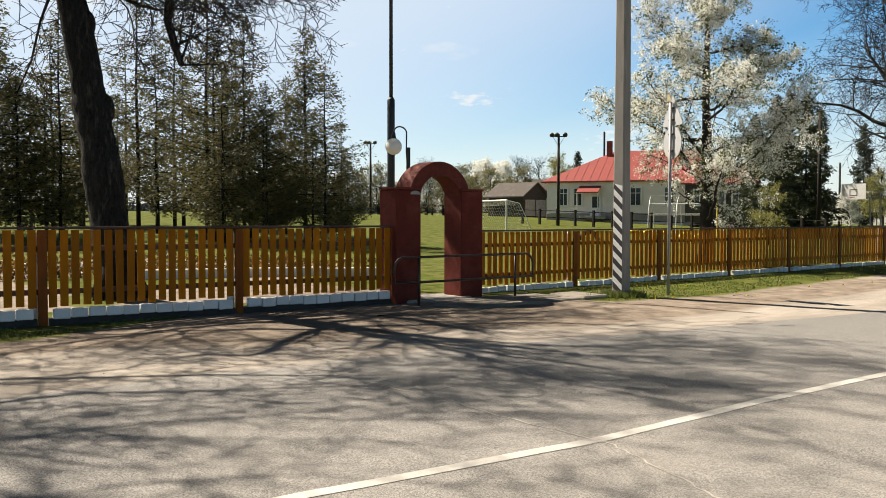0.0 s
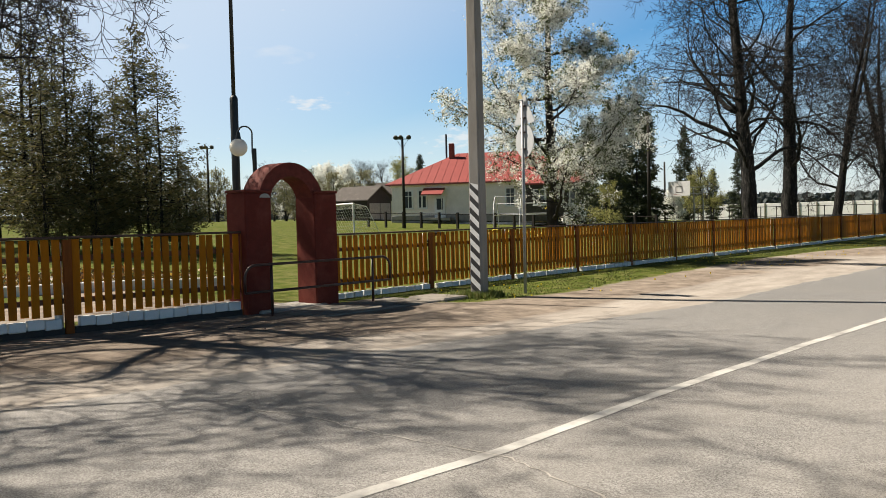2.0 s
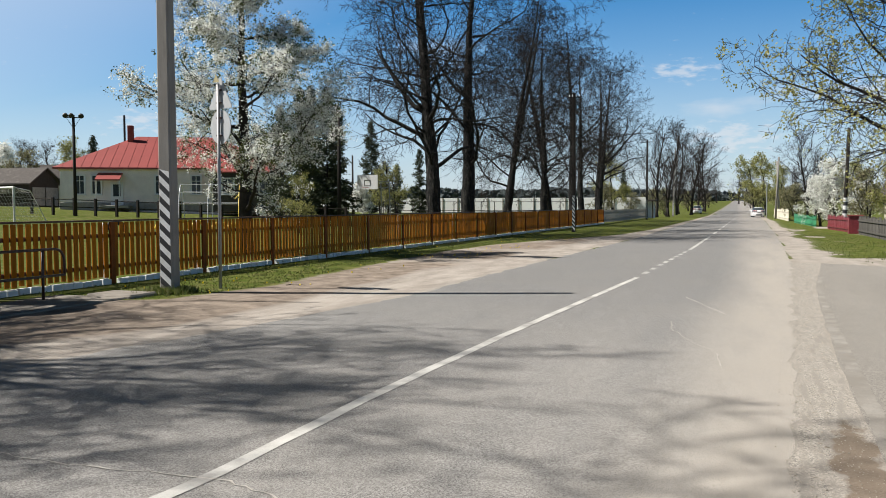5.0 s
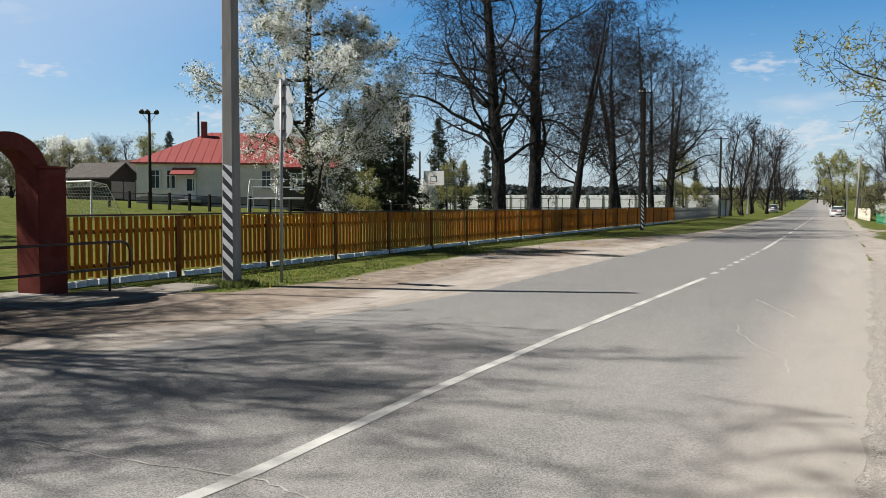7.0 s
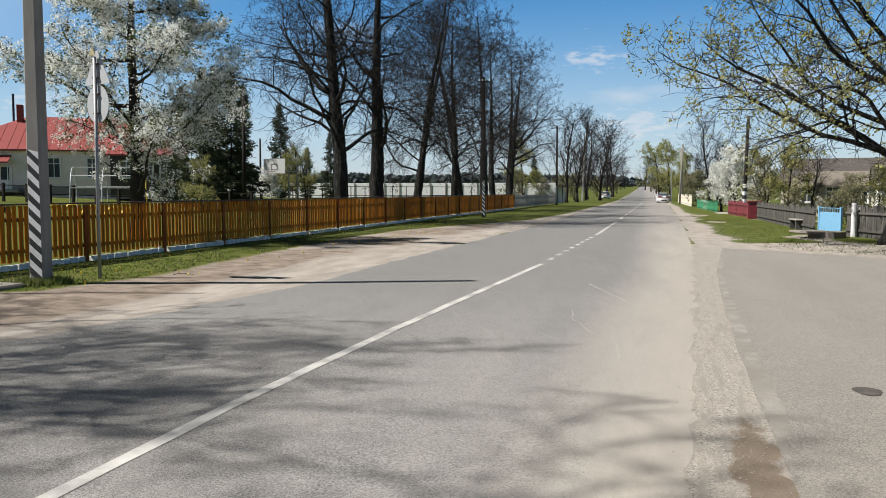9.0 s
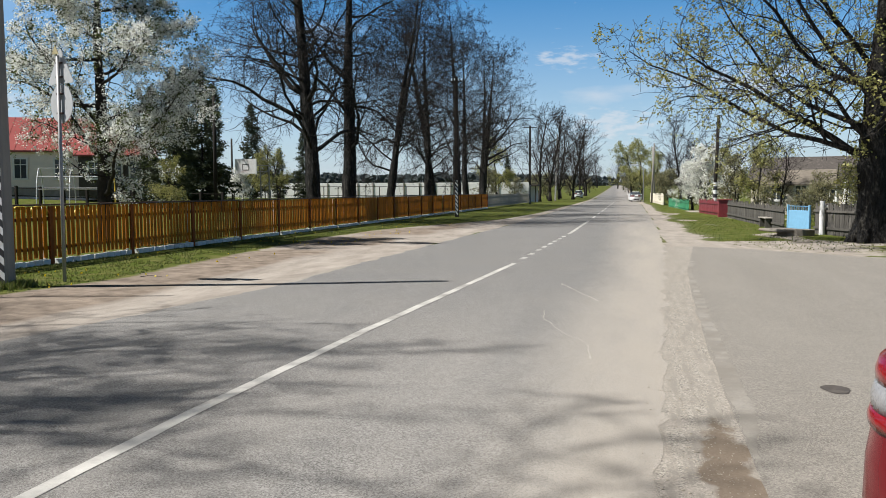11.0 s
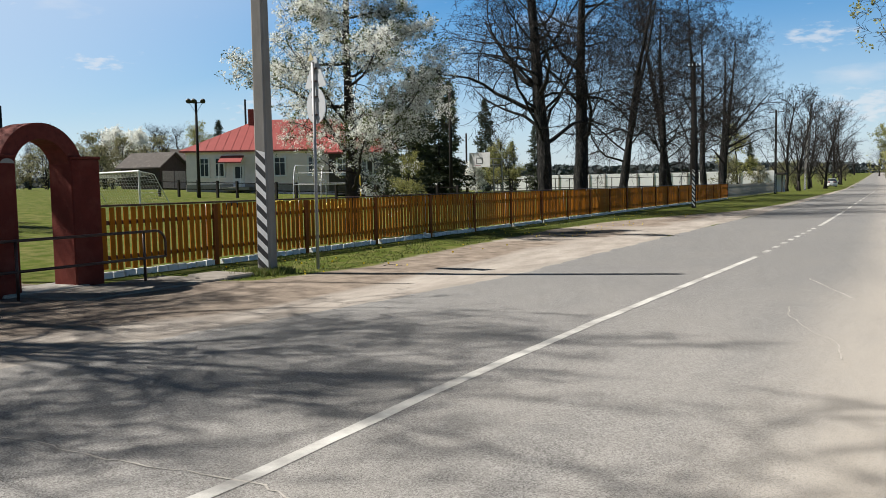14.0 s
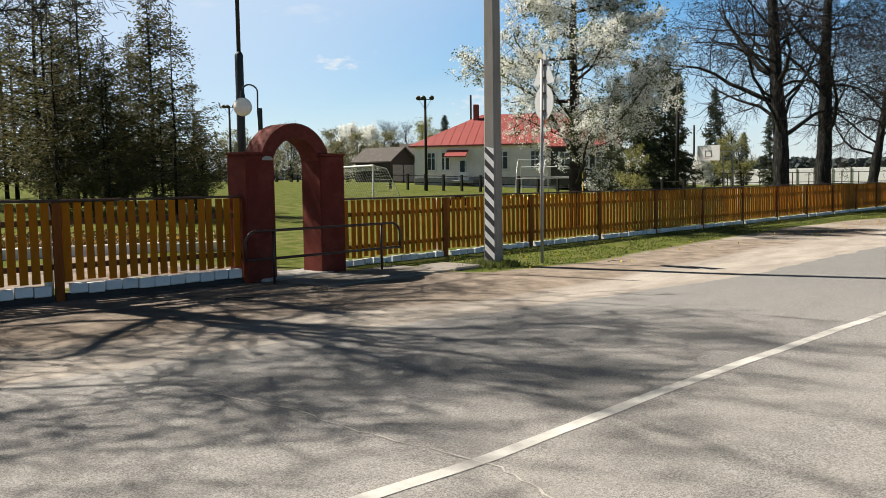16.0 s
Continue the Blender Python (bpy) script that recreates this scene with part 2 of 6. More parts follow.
def ground_material():
    m, n, l, b = nodes_of("soil_and_grass")
    pos = place(n)

    def att(name):
        a = n.new("ShaderNodeAttribute")
        a.attribute_name = name
        return a.outputs["Fac"]

    big, mid, fine = noise_node(n, l, pos, 0.35, 6), noise_node(n, l, pos, 2.3, 6, 0.6), noise_node(n, l, pos, 45, 4, 0.7)
    grass = ramp(n, l, fine, 0.3, 0.75, (0.024, 0.039, 0.006), (0.088, 0.113, 0.017))
    grass = mix(n, l, ramp(n, l, mid, 0.42, 0.68), grass, mix(n, l, fine, (0.085, 0.085, 0.027), (0.19, 0.17, 0.068)))
    grass = mix(n, l, ramp(n, l, big, 0.35, 0.7), grass, mix(n, l, 0.5, grass, (0.080, 0.104, 0.016)))
    mp = n.new("ShaderNodeMapping")
    mp.inputs["Scale"].default_value = (1.0, 0.35, 1.0)
    l.new(pos, mp.inputs["Vector"])
    drag = noise_node(n, l, mp.outputs["Vector"], 1.6, 7, 0.65)
    sand = ramp(n, l, drag, 0.33, 0.66, (0.17, 0.146, 0.124), (0.42, 0.378, 0.332))
    sand = mix(n, l, 0.4, sand, ramp(n, l, fine, 0.3, 0.7, (0.17, 0.146, 0.124), (0.44, 0.397, 0.350)))
    pebble = n.new("ShaderNodeTexVoronoi")
    pebble.inputs["Scale"].default_value = 95
    l.new(pos, pebble.inputs["Vector"])
    ps = n.new("ShaderNodeSeparateXYZ")
    l.new(pebble.outputs["Color"], ps.inputs[0])
    gravel = ramp(n, l, ps.outputs[0], 0.05, 1.0, (0.15, 0.138, 0.122), (0.43, 0.396, 0.348))
    grit_map = n.new("ShaderNodeMapping")
    grit_map.inputs["Scale"].default_value = (9.0, 1.1, 1.0)
    l.new(pos, grit_map.inputs["Vector"])
    grit = noise_node(n, l, grit_map.outputs["Vector"], 1.3, 6, 0.7)
    gravel = mix(n, l, calc(n, l, 'MULTIPLY', ramp(n, l, grit, 0.47, 0.58), 0.85), gravel, mix(n, l, fine, (0.10, 0.095, 0.088), (0.24, 0.225, 0.205)))
    gravel = mix(n, l, calc(n, l, 'MULTIPLY', ramp(n, l, grit, 0.46, 0.34), 0.4), gravel, (0.34, 0.308, 0.266))
    edge = calc(n, l, 'MULTIPLY', mid, 0.7)
    edge = calc(n, l, 'ADD', edge, calc(n, l, 'MULTIPLY', fine, 0.3))
    is_dirt = n.new("ShaderNodeMath")
    is_dirt.operation = 'SUBTRACT'
    l.new(att("dirt"), is_dirt.inputs[0])
    l.new(edge, is_dirt.inputs[1])
    dm = n.new("ShaderNodeMapRange")
    dm.inputs[1].default_value, dm.inputs[2].default_value = -0.06, 0.10
    l.new(is_dirt.outputs[0], dm.inputs[0])
    humus = ramp(n, l, mid, 0.3, 0.7, (0.105, 0.084, 0.067), (0.29, 0.237, 0.190))
    so = n.new("ShaderNodeMapRange")
    so.inputs[1].default_value, so.inputs[2].default_value = 0.42, 0.62
    blend = n.new("ShaderNodeMath")
    blend.operation = 'ADD'
    l.new(calc(n, l, 'MULTIPLY', att("soil"), 0.75), blend.inputs[0])
    half = n.new("ShaderNodeMath")
    half.operation = 'MULTIPLY'
    half.inputs[1].default_value = 0.45
    l.new(drag, half.inputs[0])
    l.new(half.outputs[0], blend.inputs[1])
    l.new(blend.outputs[0], so.inputs[0])
    sand = mix(n, l, calc(n, l, 'MULTIPLY', so.outputs[0], 0.95), sand, humus)
    c = mix(n, l, dm.outputs[0], grass, sand)
    c = mix(n, l, calc(n, l, 'MULTIPLY', att("gravel"), ramp(n, l, mid, 0.15, 0.5)), c, gravel)
    wet = n.new("ShaderNodeMapRange")
    wet.inputs[1].default_value, wet.inputs[2].default_value, wet.inputs[4].default_value = 0.30, 0.42, 0.85
    l.new(calc(n, l, 'MULTIPLY', att("damp"), ramp(n, l, mid, 0.2, 0.6)), wet.inputs[0])
    c = mix(n, l, wet.outputs[0], c, mix(n, l, fine, (0.11, 0.083, 0.060), (0.22, 0.172, 0.128)))
    l.new(c, b.inputs["Base Color"])
    b.inputs["Roughness"].default_value = 0.95
    b.inputs["Specular IOR Level"].default_value = 0.05
    hgt = calc(n, l, 'ADD', calc(n, l, 'MULTIPLY', drag, 0.6), calc(n, l, 'MULTIPLY', fine, 0.4))
    bump(n, l, b, hgt, 0.7, 0.03)
    return m


M_ROAD = asphalt_material("road_asphalt", (0.152, 0.148, 0.143), 0.95, (-2.1, -0.5))
M_SIDE = asphalt_material("side_asphalt", (0.205, 0.189, 0.167), 0.45, None, 0.66, 1.45)
M_EDGE = plain("edge_strip", (0.25, 0.232, 0.206), 0.88, vary=0.3, scale=3, fine=60, dirt=(0.20, 0.182, 0.158), dirt_p=(0.42, 0.62))
M_GROUND = ground_material()
M_LINE = plain("road_paint", (0.47, 0.455, 0.425), 0.8, vary=0.22, scale=3, fine=110, dirt=(0.22, 0.21, 0.195), dirt_p=(0.44, 0.68), bumps=0.6)
M_CRACK = plain("crack_filler", (0.36, 0.335, 0.30), 0.8, vary=0.3, scale=9)
M_PICKET = plain("ochre_wood", (0.46, 0.147, 0.0015), 0.75, vary=0.22, scale=2.5, fine=30, stretch=(7, 7, 0.8), dirt=(0.26, 0.072, 0.008), dirt_p=(0.50, 0.80), rnd=0.42)
M_RAIL = plain("brown_wood", (0.10, 0.030, 0.013), 0.55, vary=0.3, scale=3, fine=40, stretch=(0.6, 6, 6))
M_POSTW = plain("post_wood", (0.20, 0.055, 0.008), 0.75, vary=0.3, scale=3, fine=40, stretch=(6, 6, 0.8))
M_CAPB = plain("cap_board", (0.055, 0.022, 0.013), 0.6, vary=0.3, scale=3, fine=40, stretch=(0.6, 6, 6))
M_WHITEWASH = plain("whitewash", (0.74, 0.74, 0.72), 0.85, vary=0.08, scale=5, fine=50, dirt=(0.34, 0.32, 0.29), dirt_p=(0.60, 0.74), rnd=0.15)
M_CONC = plain("concrete", (0.30, 0.28, 0.25), 0.88, vary=0.2, scale=3, fine=70, dirt=(0.22, 0.20, 0.18))
# concrete base coloured near black, which paints in the shadow below the blocks
M_SHADEDBASE = plain("shaded_plinth_base", (0.045, 0.042, 0.040), 0.9)
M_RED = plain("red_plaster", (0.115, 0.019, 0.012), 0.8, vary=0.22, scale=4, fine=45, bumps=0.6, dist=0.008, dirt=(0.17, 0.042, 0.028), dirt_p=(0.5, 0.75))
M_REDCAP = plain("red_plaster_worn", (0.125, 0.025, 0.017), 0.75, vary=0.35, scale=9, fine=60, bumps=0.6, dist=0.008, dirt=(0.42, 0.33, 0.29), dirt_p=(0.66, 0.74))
M_STEEL = plain("brown_steel", (0.045, 0.020, 0.015), 0.45, metal=0.1, vary=0.3)
M_DARKPOLE = plain("dark_green_steel", (0.010, 0.013, 0.012), 0.5, vary=0.3)
M_OPAL = plain("opal_globe", (0.85, 0.80, 0.70), 0.25, vary=0.05, bumps=0)
M_BLACK = plain("black_paint", (0.022, 0.022, 0.024), 0.6, vary=0.4, scale=8)
M_WHITEP = plain("white_paint", (0.66, 0.66, 0.65), 0.7, vary=0.12, scale=8, dirt=(0.40, 0.38, 0.35), dirt_p=(0.6, 0.8))
M_POLE = plain("pole_concrete", (0.23, 0.215, 0.195), 0.88, vary=0.22, scale=2, fine=60, dirt=(0.17, 0.155, 0.14), stretch=(3, 3, 0.6))
# worn concrete, its colour also darkened for the shade lying before the gate
M_APRON = plain("worn_slab", (0.20, 0.18, 0.155), 0.9, vary=0.25, scale=2, fine=50, dirt=(0.20, 0.16, 0.12))
M_OLDTIP = plain("yellowed_plate", (0.36, 0.31, 0.17), 0.6)
M_GALV = plain("galvanised_steel", (0.27, 0.27, 0.27), 0.5, metal=0.35, vary=0.15)
M_SIGNBACK = plain("sign_back", (0.42, 0.43, 0.44), 0.45, vary=0.08)
M_WOODPOLE = plain("weathered_pole", (0.026, 0.022, 0.019), 0.85, vary=0.35, stretch=(6, 6, 0.7))
M_LINDEN = plain("linden_bark", (0.022, 0.021, 0.020), 0.97, vary=0.75, scale=6, fine=16, bumps=1.0, dist=0.10, stretch=(3, 3, 0.8), dirt=(0.082, 0.076, 0.066), dirt_p=(0.52, 0.68))
M_TWIG = plain("twig_bark", (0.026, 0.021, 0.019), 0.9, vary=0.25, bumps=0)
M_PEARBARK = plain("pear_bark", (0.026, 0.022, 0.019), 0.92, vary=0.4, scale=6, fine=30, bumps=0.9, dist=0.02)
M_BLOSSOM = leafy("blossom", [(0.74, 0.74, 0.69), (0.82, 0.82, 0.79), (0.60, 0.61, 0.52)], 0.6, 0.45)
M_PEARLEAF = leafy("young_leaf", [(0.05, 0.075, 0.014), (0.11, 0.13, 0.03), (0.04, 0.055, 0.014)])
M_NEEDLE = leafy("thuja_spray", [(0.060, 0.064, 0.026), (0.090, 0.090, 0.033), (0.125, 0.100, 0.038), (0.072, 0.080, 0.030)], 0.7, 0.4)
M_SPRUCE = leafy("spruce_needles", [(0.020, 0.032, 0.014), (0.045, 0.056, 0.022), (0.03, 0.042, 0.017)], 0.7, 0.2)
M_YELLOWLEAF = leafy("yellow_green_leaf", [(0.24, 0.25, 0.075), (0.33, 0.31, 0.09), (0.19, 0.20, 0.08)])
M_BUSH = leafy("spring_bush", [(0.17, 0.18, 0.075), (0.24, 0.22, 0.11), (0.13, 0.12, 0.07)])
M_BRUSH = leafy("bare_brush", [(0.10, 0.085, 0.065), (0.14, 0.12, 0.09), (0.08, 0.075, 0.05)])
M_GRASS = leafy("grass_blade", [(0.07, 0.105, 0.018), (0.12, 0.15, 0.032), (0.19, 0.175, 0.065)])
M_WOODS = leafy("far_woods", [(0.030, 0.042, 0.045), (0.045, 0.058, 0.060), (0.036, 0.046, 0.046)], 0.9, 0.1)
M_ROOFRED = plain("red_metal_roof", (0.25, 0.052, 0.046), 0.5, vary=0.1, scale=1)
M_BRICKW = plain("grey_brick_wall", (0.78, 0.71, 0.66), 0.88, vary=0.12, scale=1.5, fine=14)
M_WINFRAME = plain("white_frame", (0.72, 0.72, 0.70), 0.6, vary=0.05)
M_GLASS = plain("dark_pane", (0.05, 0.06, 0.07), 0.08, vary=0.2, bumps=0)
M_CHIM = plain("brick_chimney", (0.22, 0.06, 0.045), 0.85)
M_SHED = plain("dark_boards", (0.045, 0.038, 0.034), 0.85, vary=0.35, stretch=(5, 5, 0.6))
M_SLATE = plain("grey_slate", (0.075, 0.066, 0.06), 0.85, vary=0.25, dirt=(0.13, 0.115, 0.10))
M_OLDROOF = plain("old_roof", (0.17, 0.148, 0.12), 0.88, vary=0.25, dirt=(0.10, 0.085, 0.07))
M_SHEDDOOR = plain("grey_door", (0.24, 0.23, 0.22), 0.8)
M_GREYWOOD = plain("weathered_boards", (0.105, 0.098, 0.088), 0.9, vary=0.3, stretch=(5, 5, 0.6), rnd=0.4)
M_BLUE = plain("sky_blue_paint", (0.17, 0.36, 0.54), 0.5, vary=0.1)
M_MAROON = plain("maroon_metal", (0.16, 0.020, 0.028), 0.5)
M_GREENM = plain("green_metal", (0.03, 0.22, 0.10), 0.5)
M_CREAM = plain("cream_wall", (0.62, 0.57, 0.47), 0.85)
M_PANELW = plain("white_panels", (0.78, 0.78, 0.76), 0.8, vary=0.08, scale=1, rnd=0.12)
M_YELLOWP = plain("yellow_paint", (0.62, 0.44, 0.05), 0.5)
M_RUBBER = plain("rubber", (0.025, 0.025, 0.026), 0.75)
M_CARRED = plain("car_red", (0.13, 0.004, 0.008), 0.22, metal=0.25, vary=0.04, bumps=0)
M_CARWHITE = plain("car_white", (0.75, 0.75, 0.75), 0.25, vary=0.03, bumps=0)
M_CARDARK = plain("car_plastic", (0.02, 0.02, 0.022), 0.5, bumps=0)
M_LAMPRED = plain("lamp_red", (0.17, 0.005, 0.007), 0.1, vary=0.15, scale=30, bumps=0)
M_LAMPCLEAR = plain("lamp_clear", (0.22, 0.22, 0.225), 0.12, vary=0.2, scale=40, fine=120, bumps=0.8)
M_CHROME = plain("chrome", (0.6, 0.6, 0.6), 0.15, metal=1.0, vary=0.05, bumps=0)
M_NET = plain("net_cord", (0.62, 0.62, 0.60), 0.8)
M_BED = plain("bed_soil", (0.15, 0.10, 0.07), 0.95)
M_DANDY = leafy("dandelion", [(0.60, 0.46, 0.02), (0.70, 0.55, 0.03)])
M_FLOWER = leafy("flower", [(0.36, 0.22, 0.03), (0.10, 0.055, 0.022), (0.13, 0.060, 0.020), (0.07, 0.06, 0.02), (0.05, 0.06, 0.02)])
M_STONE = plain("field_stone", (0.48, 0.43, 0.36), 0.9, rnd=0.4)


# ---- mesh helpers ----
class Geo:
    """A growing mesh: lists of points and faces."""

    def __init__(self):
        self.v, self.f = [], []

    def put(self, pts, faces):
        k = len(self.v)
        self.v.extend(tuple(p) for p in pts)
        self.f.extend(tuple(i + k for i in f) for f in faces)
        return self

    def box(self, x, y, z, sx, sy, sz, ch=0.0, m=None):
        """A box about (x, y, z) with chamfered edges."""
        h = (sx / 2, sy / 2, sz / 2)
        c = Vector((x, y, z))
        if ch <= 0:
            pts = [Vector((a * h[0], b * h[1], d * h[2])) for a in (-1, 1) for b in (-1, 1) for d in (-1, 1)]
            fs = [(0, 1, 3, 2), (4, 6, 7, 5), (0, 4, 5, 1), (2, 3, 7, 6), (0, 2, 6, 4), (1, 5, 7, 3)]
        else:
            ch = min(ch, min(h) * 0.8)
            pts, idx = [], {}
            for s in [(a, b, d) for a in (-1, 1) for b in (-1, 1) for d in (-1, 1)]:
                for ax in range(3):
                    idx[s, ax] = len(pts)
                    pts.append(Vector(s[i] * (h[i] - (0 if i == ax else ch)) for i in range(3)))
            fs = []
            for ax in range(3):
                i, j = (ax + 1) % 3, (ax + 2) % 3
                for s in (-1, 1):
                    ring = []
                    for p, q in ((-1, -1), (1, -1), (1, 1), (-1, 1)):
                        k = [0, 0, 0]
                        k[ax], k[i], k[j] = s, p, q
                        ring.append(idx[tuple(k), ax])
                    fs.append(ring)
                for p in (-1, 1):
                    for q in (-1, 1):
                        lo, hi = [0, 0, 0], [0, 0, 0]
                        lo[ax], hi[ax] = -1, 1
                        lo[i] = hi[i] = p
                        lo[j] = hi[j] = q
                        lo, hi = tuple(lo), tuple(hi)
                        fs.append([idx[lo, i], idx[hi, i], idx[hi, j], idx[lo, j]])
            for s in {k[0] for k in idx}:
                fs.append([idx[s, 0], idx[s, 1], idx[s, 2]])
            fs.sort()
            good = []
            for f in fs:
                a, b, d = (pts[i] for i in f[:3])
                mid = sum((pts[i] for i in f), Vector()) / len(f)
                good.append(f if (b - a).cross(d - a).dot(mid) > 0 else f[::-1])
            fs = good
        pts = [(m @ (p + c)) if m else p + c for p in pts]
        return self.put(pts, fs)

    def tube(self, pts, radii, n=8, caps=True, rough=0.0):
        """A tapered tube along a line of points."""
        pts = [Vector(p) for p in pts]
        if isinstance(radii, (int, float)):
            radii = [radii] * len(pts)
        k = len(self.v)
        side = None
        for i, p in enumerate(pts):
            d = (pts[min(i + 1, len(pts) - 1)] - pts[max(i - 1, 0)])
            d = d.normalized() if d.length > 1e-9 else Vector((0, 0, 1))
            if side is None:
                side = d.orthogonal().normalized()
            else:
                side = side - d * side.dot(d)
                side = side.normalized() if side.length > 1e-6 else d.orthogonal().normalized()
            up = d.cross(side)
            for j in range(n):
                a = 2 * math.pi * j / n
                o = side * math.cos(a) + up * math.sin(a)
                k2 = 1 + rough * (noise.noise((p + o * 0.9) * 1.1) + 0.6 * noise.noise((p + o * 0.5) * 4.0) + 0.55 * noise.noise((o.x * 6, o.y * 6, p.z * 1.5))) if rough else 1
                self.v.append(tuple(p + o * radii[i] * k2))
        for i in range(len(pts) - 1):
            for j in range(n):
                a, b = k + i * n + j, k + i * n + (j + 1) % n
                self.f.append((a, b, b + n, a + n))
        if caps:
            self.f.append(tuple(k + j for j in reversed(range(n))))
            self.f.append(tuple(k + (len(pts) - 1) * n + j for j in range(n)))
        return self

    def prism(self, poly, depth, m=None):
        """A flat outline in x and z, pulled along y from 0 to depth."""
        n = len(poly)
        pts = [Vector((x, 0, z)) for x, z in poly] + [Vector((x, depth, z)) for x, z in poly]
        pts = [m @ p if m else p for p in pts]
        fs = [tuple(range(n)), tuple(range(2 * n - 1, n - 1, -1))]
        fs += [(i, i + n, (i + 1) % n + n, (i + 1) % n) for i in range(n)]
        return self.put(pts, fs)

    def ball(self, c, r, n=16, k=10, sq=(1, 1, 1)):
        c = Vector(c)
        pts = [c + Vector((0, 0, -r * sq[2]))]
        for i in range(1, k):
            t = math.pi * i / k - math.pi / 2
            for j in range(n):
                a = 2 * math.pi * j / n
                pts.append(c + Vector((r * sq[0] * math.cos(t) * math.cos(a), r * sq[1] * math.cos(t) * math.sin(a), r * sq[2] * math.sin(t))))
        pts.append(c + Vector((0, 0, r * sq[2])))
        fs = [(0, 1 + (j + 1) % n, 1 + j) for j in range(n)]
        for i in range(k - 2):
            for j in range(n):
                a, b = 1 + i * n + j, 1 + i * n + (j + 1) % n
                fs.append((a, b, b + n, a + n))
        top = len(pts) - 1
        fs += [(top, top - n + j, top - n + (j + 1) % n) for j in range(n)]
        return self.put(pts, fs)

    def leaf(self, c, size, rng, long=1.0, axis=None):
        """One small leaf: a bent quad, turned at random or laid along an axis."""
        a = axis if axis is not None else Vector((rng.gauss(0, 1), rng.gauss(0, 1), rng.gauss(0, 0.7)))
        a = a.normalized() if a.length > 1e-6 else Vector((1, 0, 0))
        b = a.cross(Vector((rng.gauss(0, 1), rng.gauss(0, 1), rng.gauss(0, 1))))
        b = b.normalized() if b.length > 1e-6 else a.orthogonal()
        a, b = a * size * long * 0.5, b * size * 0.5
        k = len(self.v)
        c = Vector(c)
        self.v.extend((tuple(c - a), tuple(c + b), tuple(c + a), tuple(c - b)))
        self.f.append((k, k + 1, k + 2, k + 3))
        return self

    def mesh(self, name, material, smooth=False):
        me = bpy.data.meshes.new(name)
        me.from_pydata(self.v, [], self.f)
        me.materials.append(material)
        if smooth:
            me.polygons.foreach_set("use_smooth", [True] * len(me.polygons))
        me.update()
        return me


def thing(name, m, label, category, group="", kind=""):
    """An Empty at the base of a thing."""
    ob = new(name)
    ob.empty_display_size = 0.1
    ob.matrix_basis = m if isinstance(m, Matrix) else pose(*m)
    return tagged(ob, label, category, group, kind)


def part(name, geo, material, parent, label="", m=None, smooth=False):
    me = geo.mesh(name, material, smooth) if isinstance(geo, Geo) else geo
    ob = new(name, me)
    ob.parent = parent
    if m is not None:
        ob.matrix_basis = m
    if label:
        ob["label"] = label
    return ob


def solo(name, geo, material, label, category, group="", kind="", m=None, smooth=False):
    ob = new(name, geo.mesh(name, material, smooth) if isinstance(geo, Geo) else geo)
    if m is not None:
        ob.matrix_basis = m
    return tagged(ob, label, category, group, kind)


def lerp(table, y):
    """The value at y of a table of (y, value)."""
    if y <= table[0][0]:
        (y0, a), (y1, b) = table[:2]
    elif y >= table[-1][0]:
        (y0, a), (y1, b) = table[-2:]
    else:
        for (y0, a), (y1, b) in zip(table, table[1:]):
            if y <= y1:
                break
    return a + (b - a) * (y - y0) / (y1 - y0)


def smooth01(a, b, x):
    t = min(1, max(0, (x - a) / (b - a)))
    return t * t * (3 - 2 * t)


# ---- plan of the road ----
LINE = [(-30, -5.5), (3.4, -3.86), (6.0, -3.58), (8.2, -3.55), (12.0, -3.36), (21.4, -2.72), (26.3, -2.55), (35.4, -2.2), (47.6, -1.95), (114, -0.9), (300, 0.2), (900, 2.0)]
EDGE_L = [(-30, -9.6), (2.7, -8.0), (5.5, -7.85), (8.7, -7.6), (11, -7.05), (16.5, -6.25), (20, -6.25), (32, -5.9), (43, -5.5), (100, -4.9), (300, -3.8), (900, -2.0)]
EDGE_R = [(-30, -1.9), (5, -0.30), (9.3, -0.06), (13, 0.14), (18, 0.42), (28, 0.95), (44, 1.4), (101, 2.3), (300, 3.6), (900, 5.4)]
SIDE_L = [(-30, -0.2), (5, 0.36), (8.2, 0.40), (10.5, 0.47), (14, 0.62), (20, 0.97), (27.8, 1.75)]
SAND_IN = [(-30, 3.4), (2, 3.3), (4, 3.7), (6, 4.8), (9, 6.0), (12, 6.4), (14, 3.5), (17, 3.3), (20, 3.7), (30, 4.6), (36, 4.6), (42, 3.4), (50, 1.5), (63, 0.8), (200, 0.3)]
FENCE_L = ((-13.94, -4.83), (-12.50, 10.37))
FENCE_R = ((-13.2, 12.95), (-12.3, 80.0))


def fence_x(y):
    (x0, y0), (x1, y1) = FENCE_L if y < 12 else FENCE_R
    return x0 + (x1 - x0) * (y - y0) / (y1 - y0)


def side_top(x):
    """Far edge of the side road, as y over x."""
    return lerp([(1.5, 27.8), (3.4, 26.6), (5.2, 24.6), (9.0, 21.5), (40, 12)], x)


def climb(y):
    """The road's slow rise towards the horizon."""
    return 0.011 * max(0.0, min(y, 620) - 150)


def height(x, y):
    """Height of the open ground."""
    if y > 150:
        return ground_profile(x, y) + climb(y)
    return ground_profile(x, y)


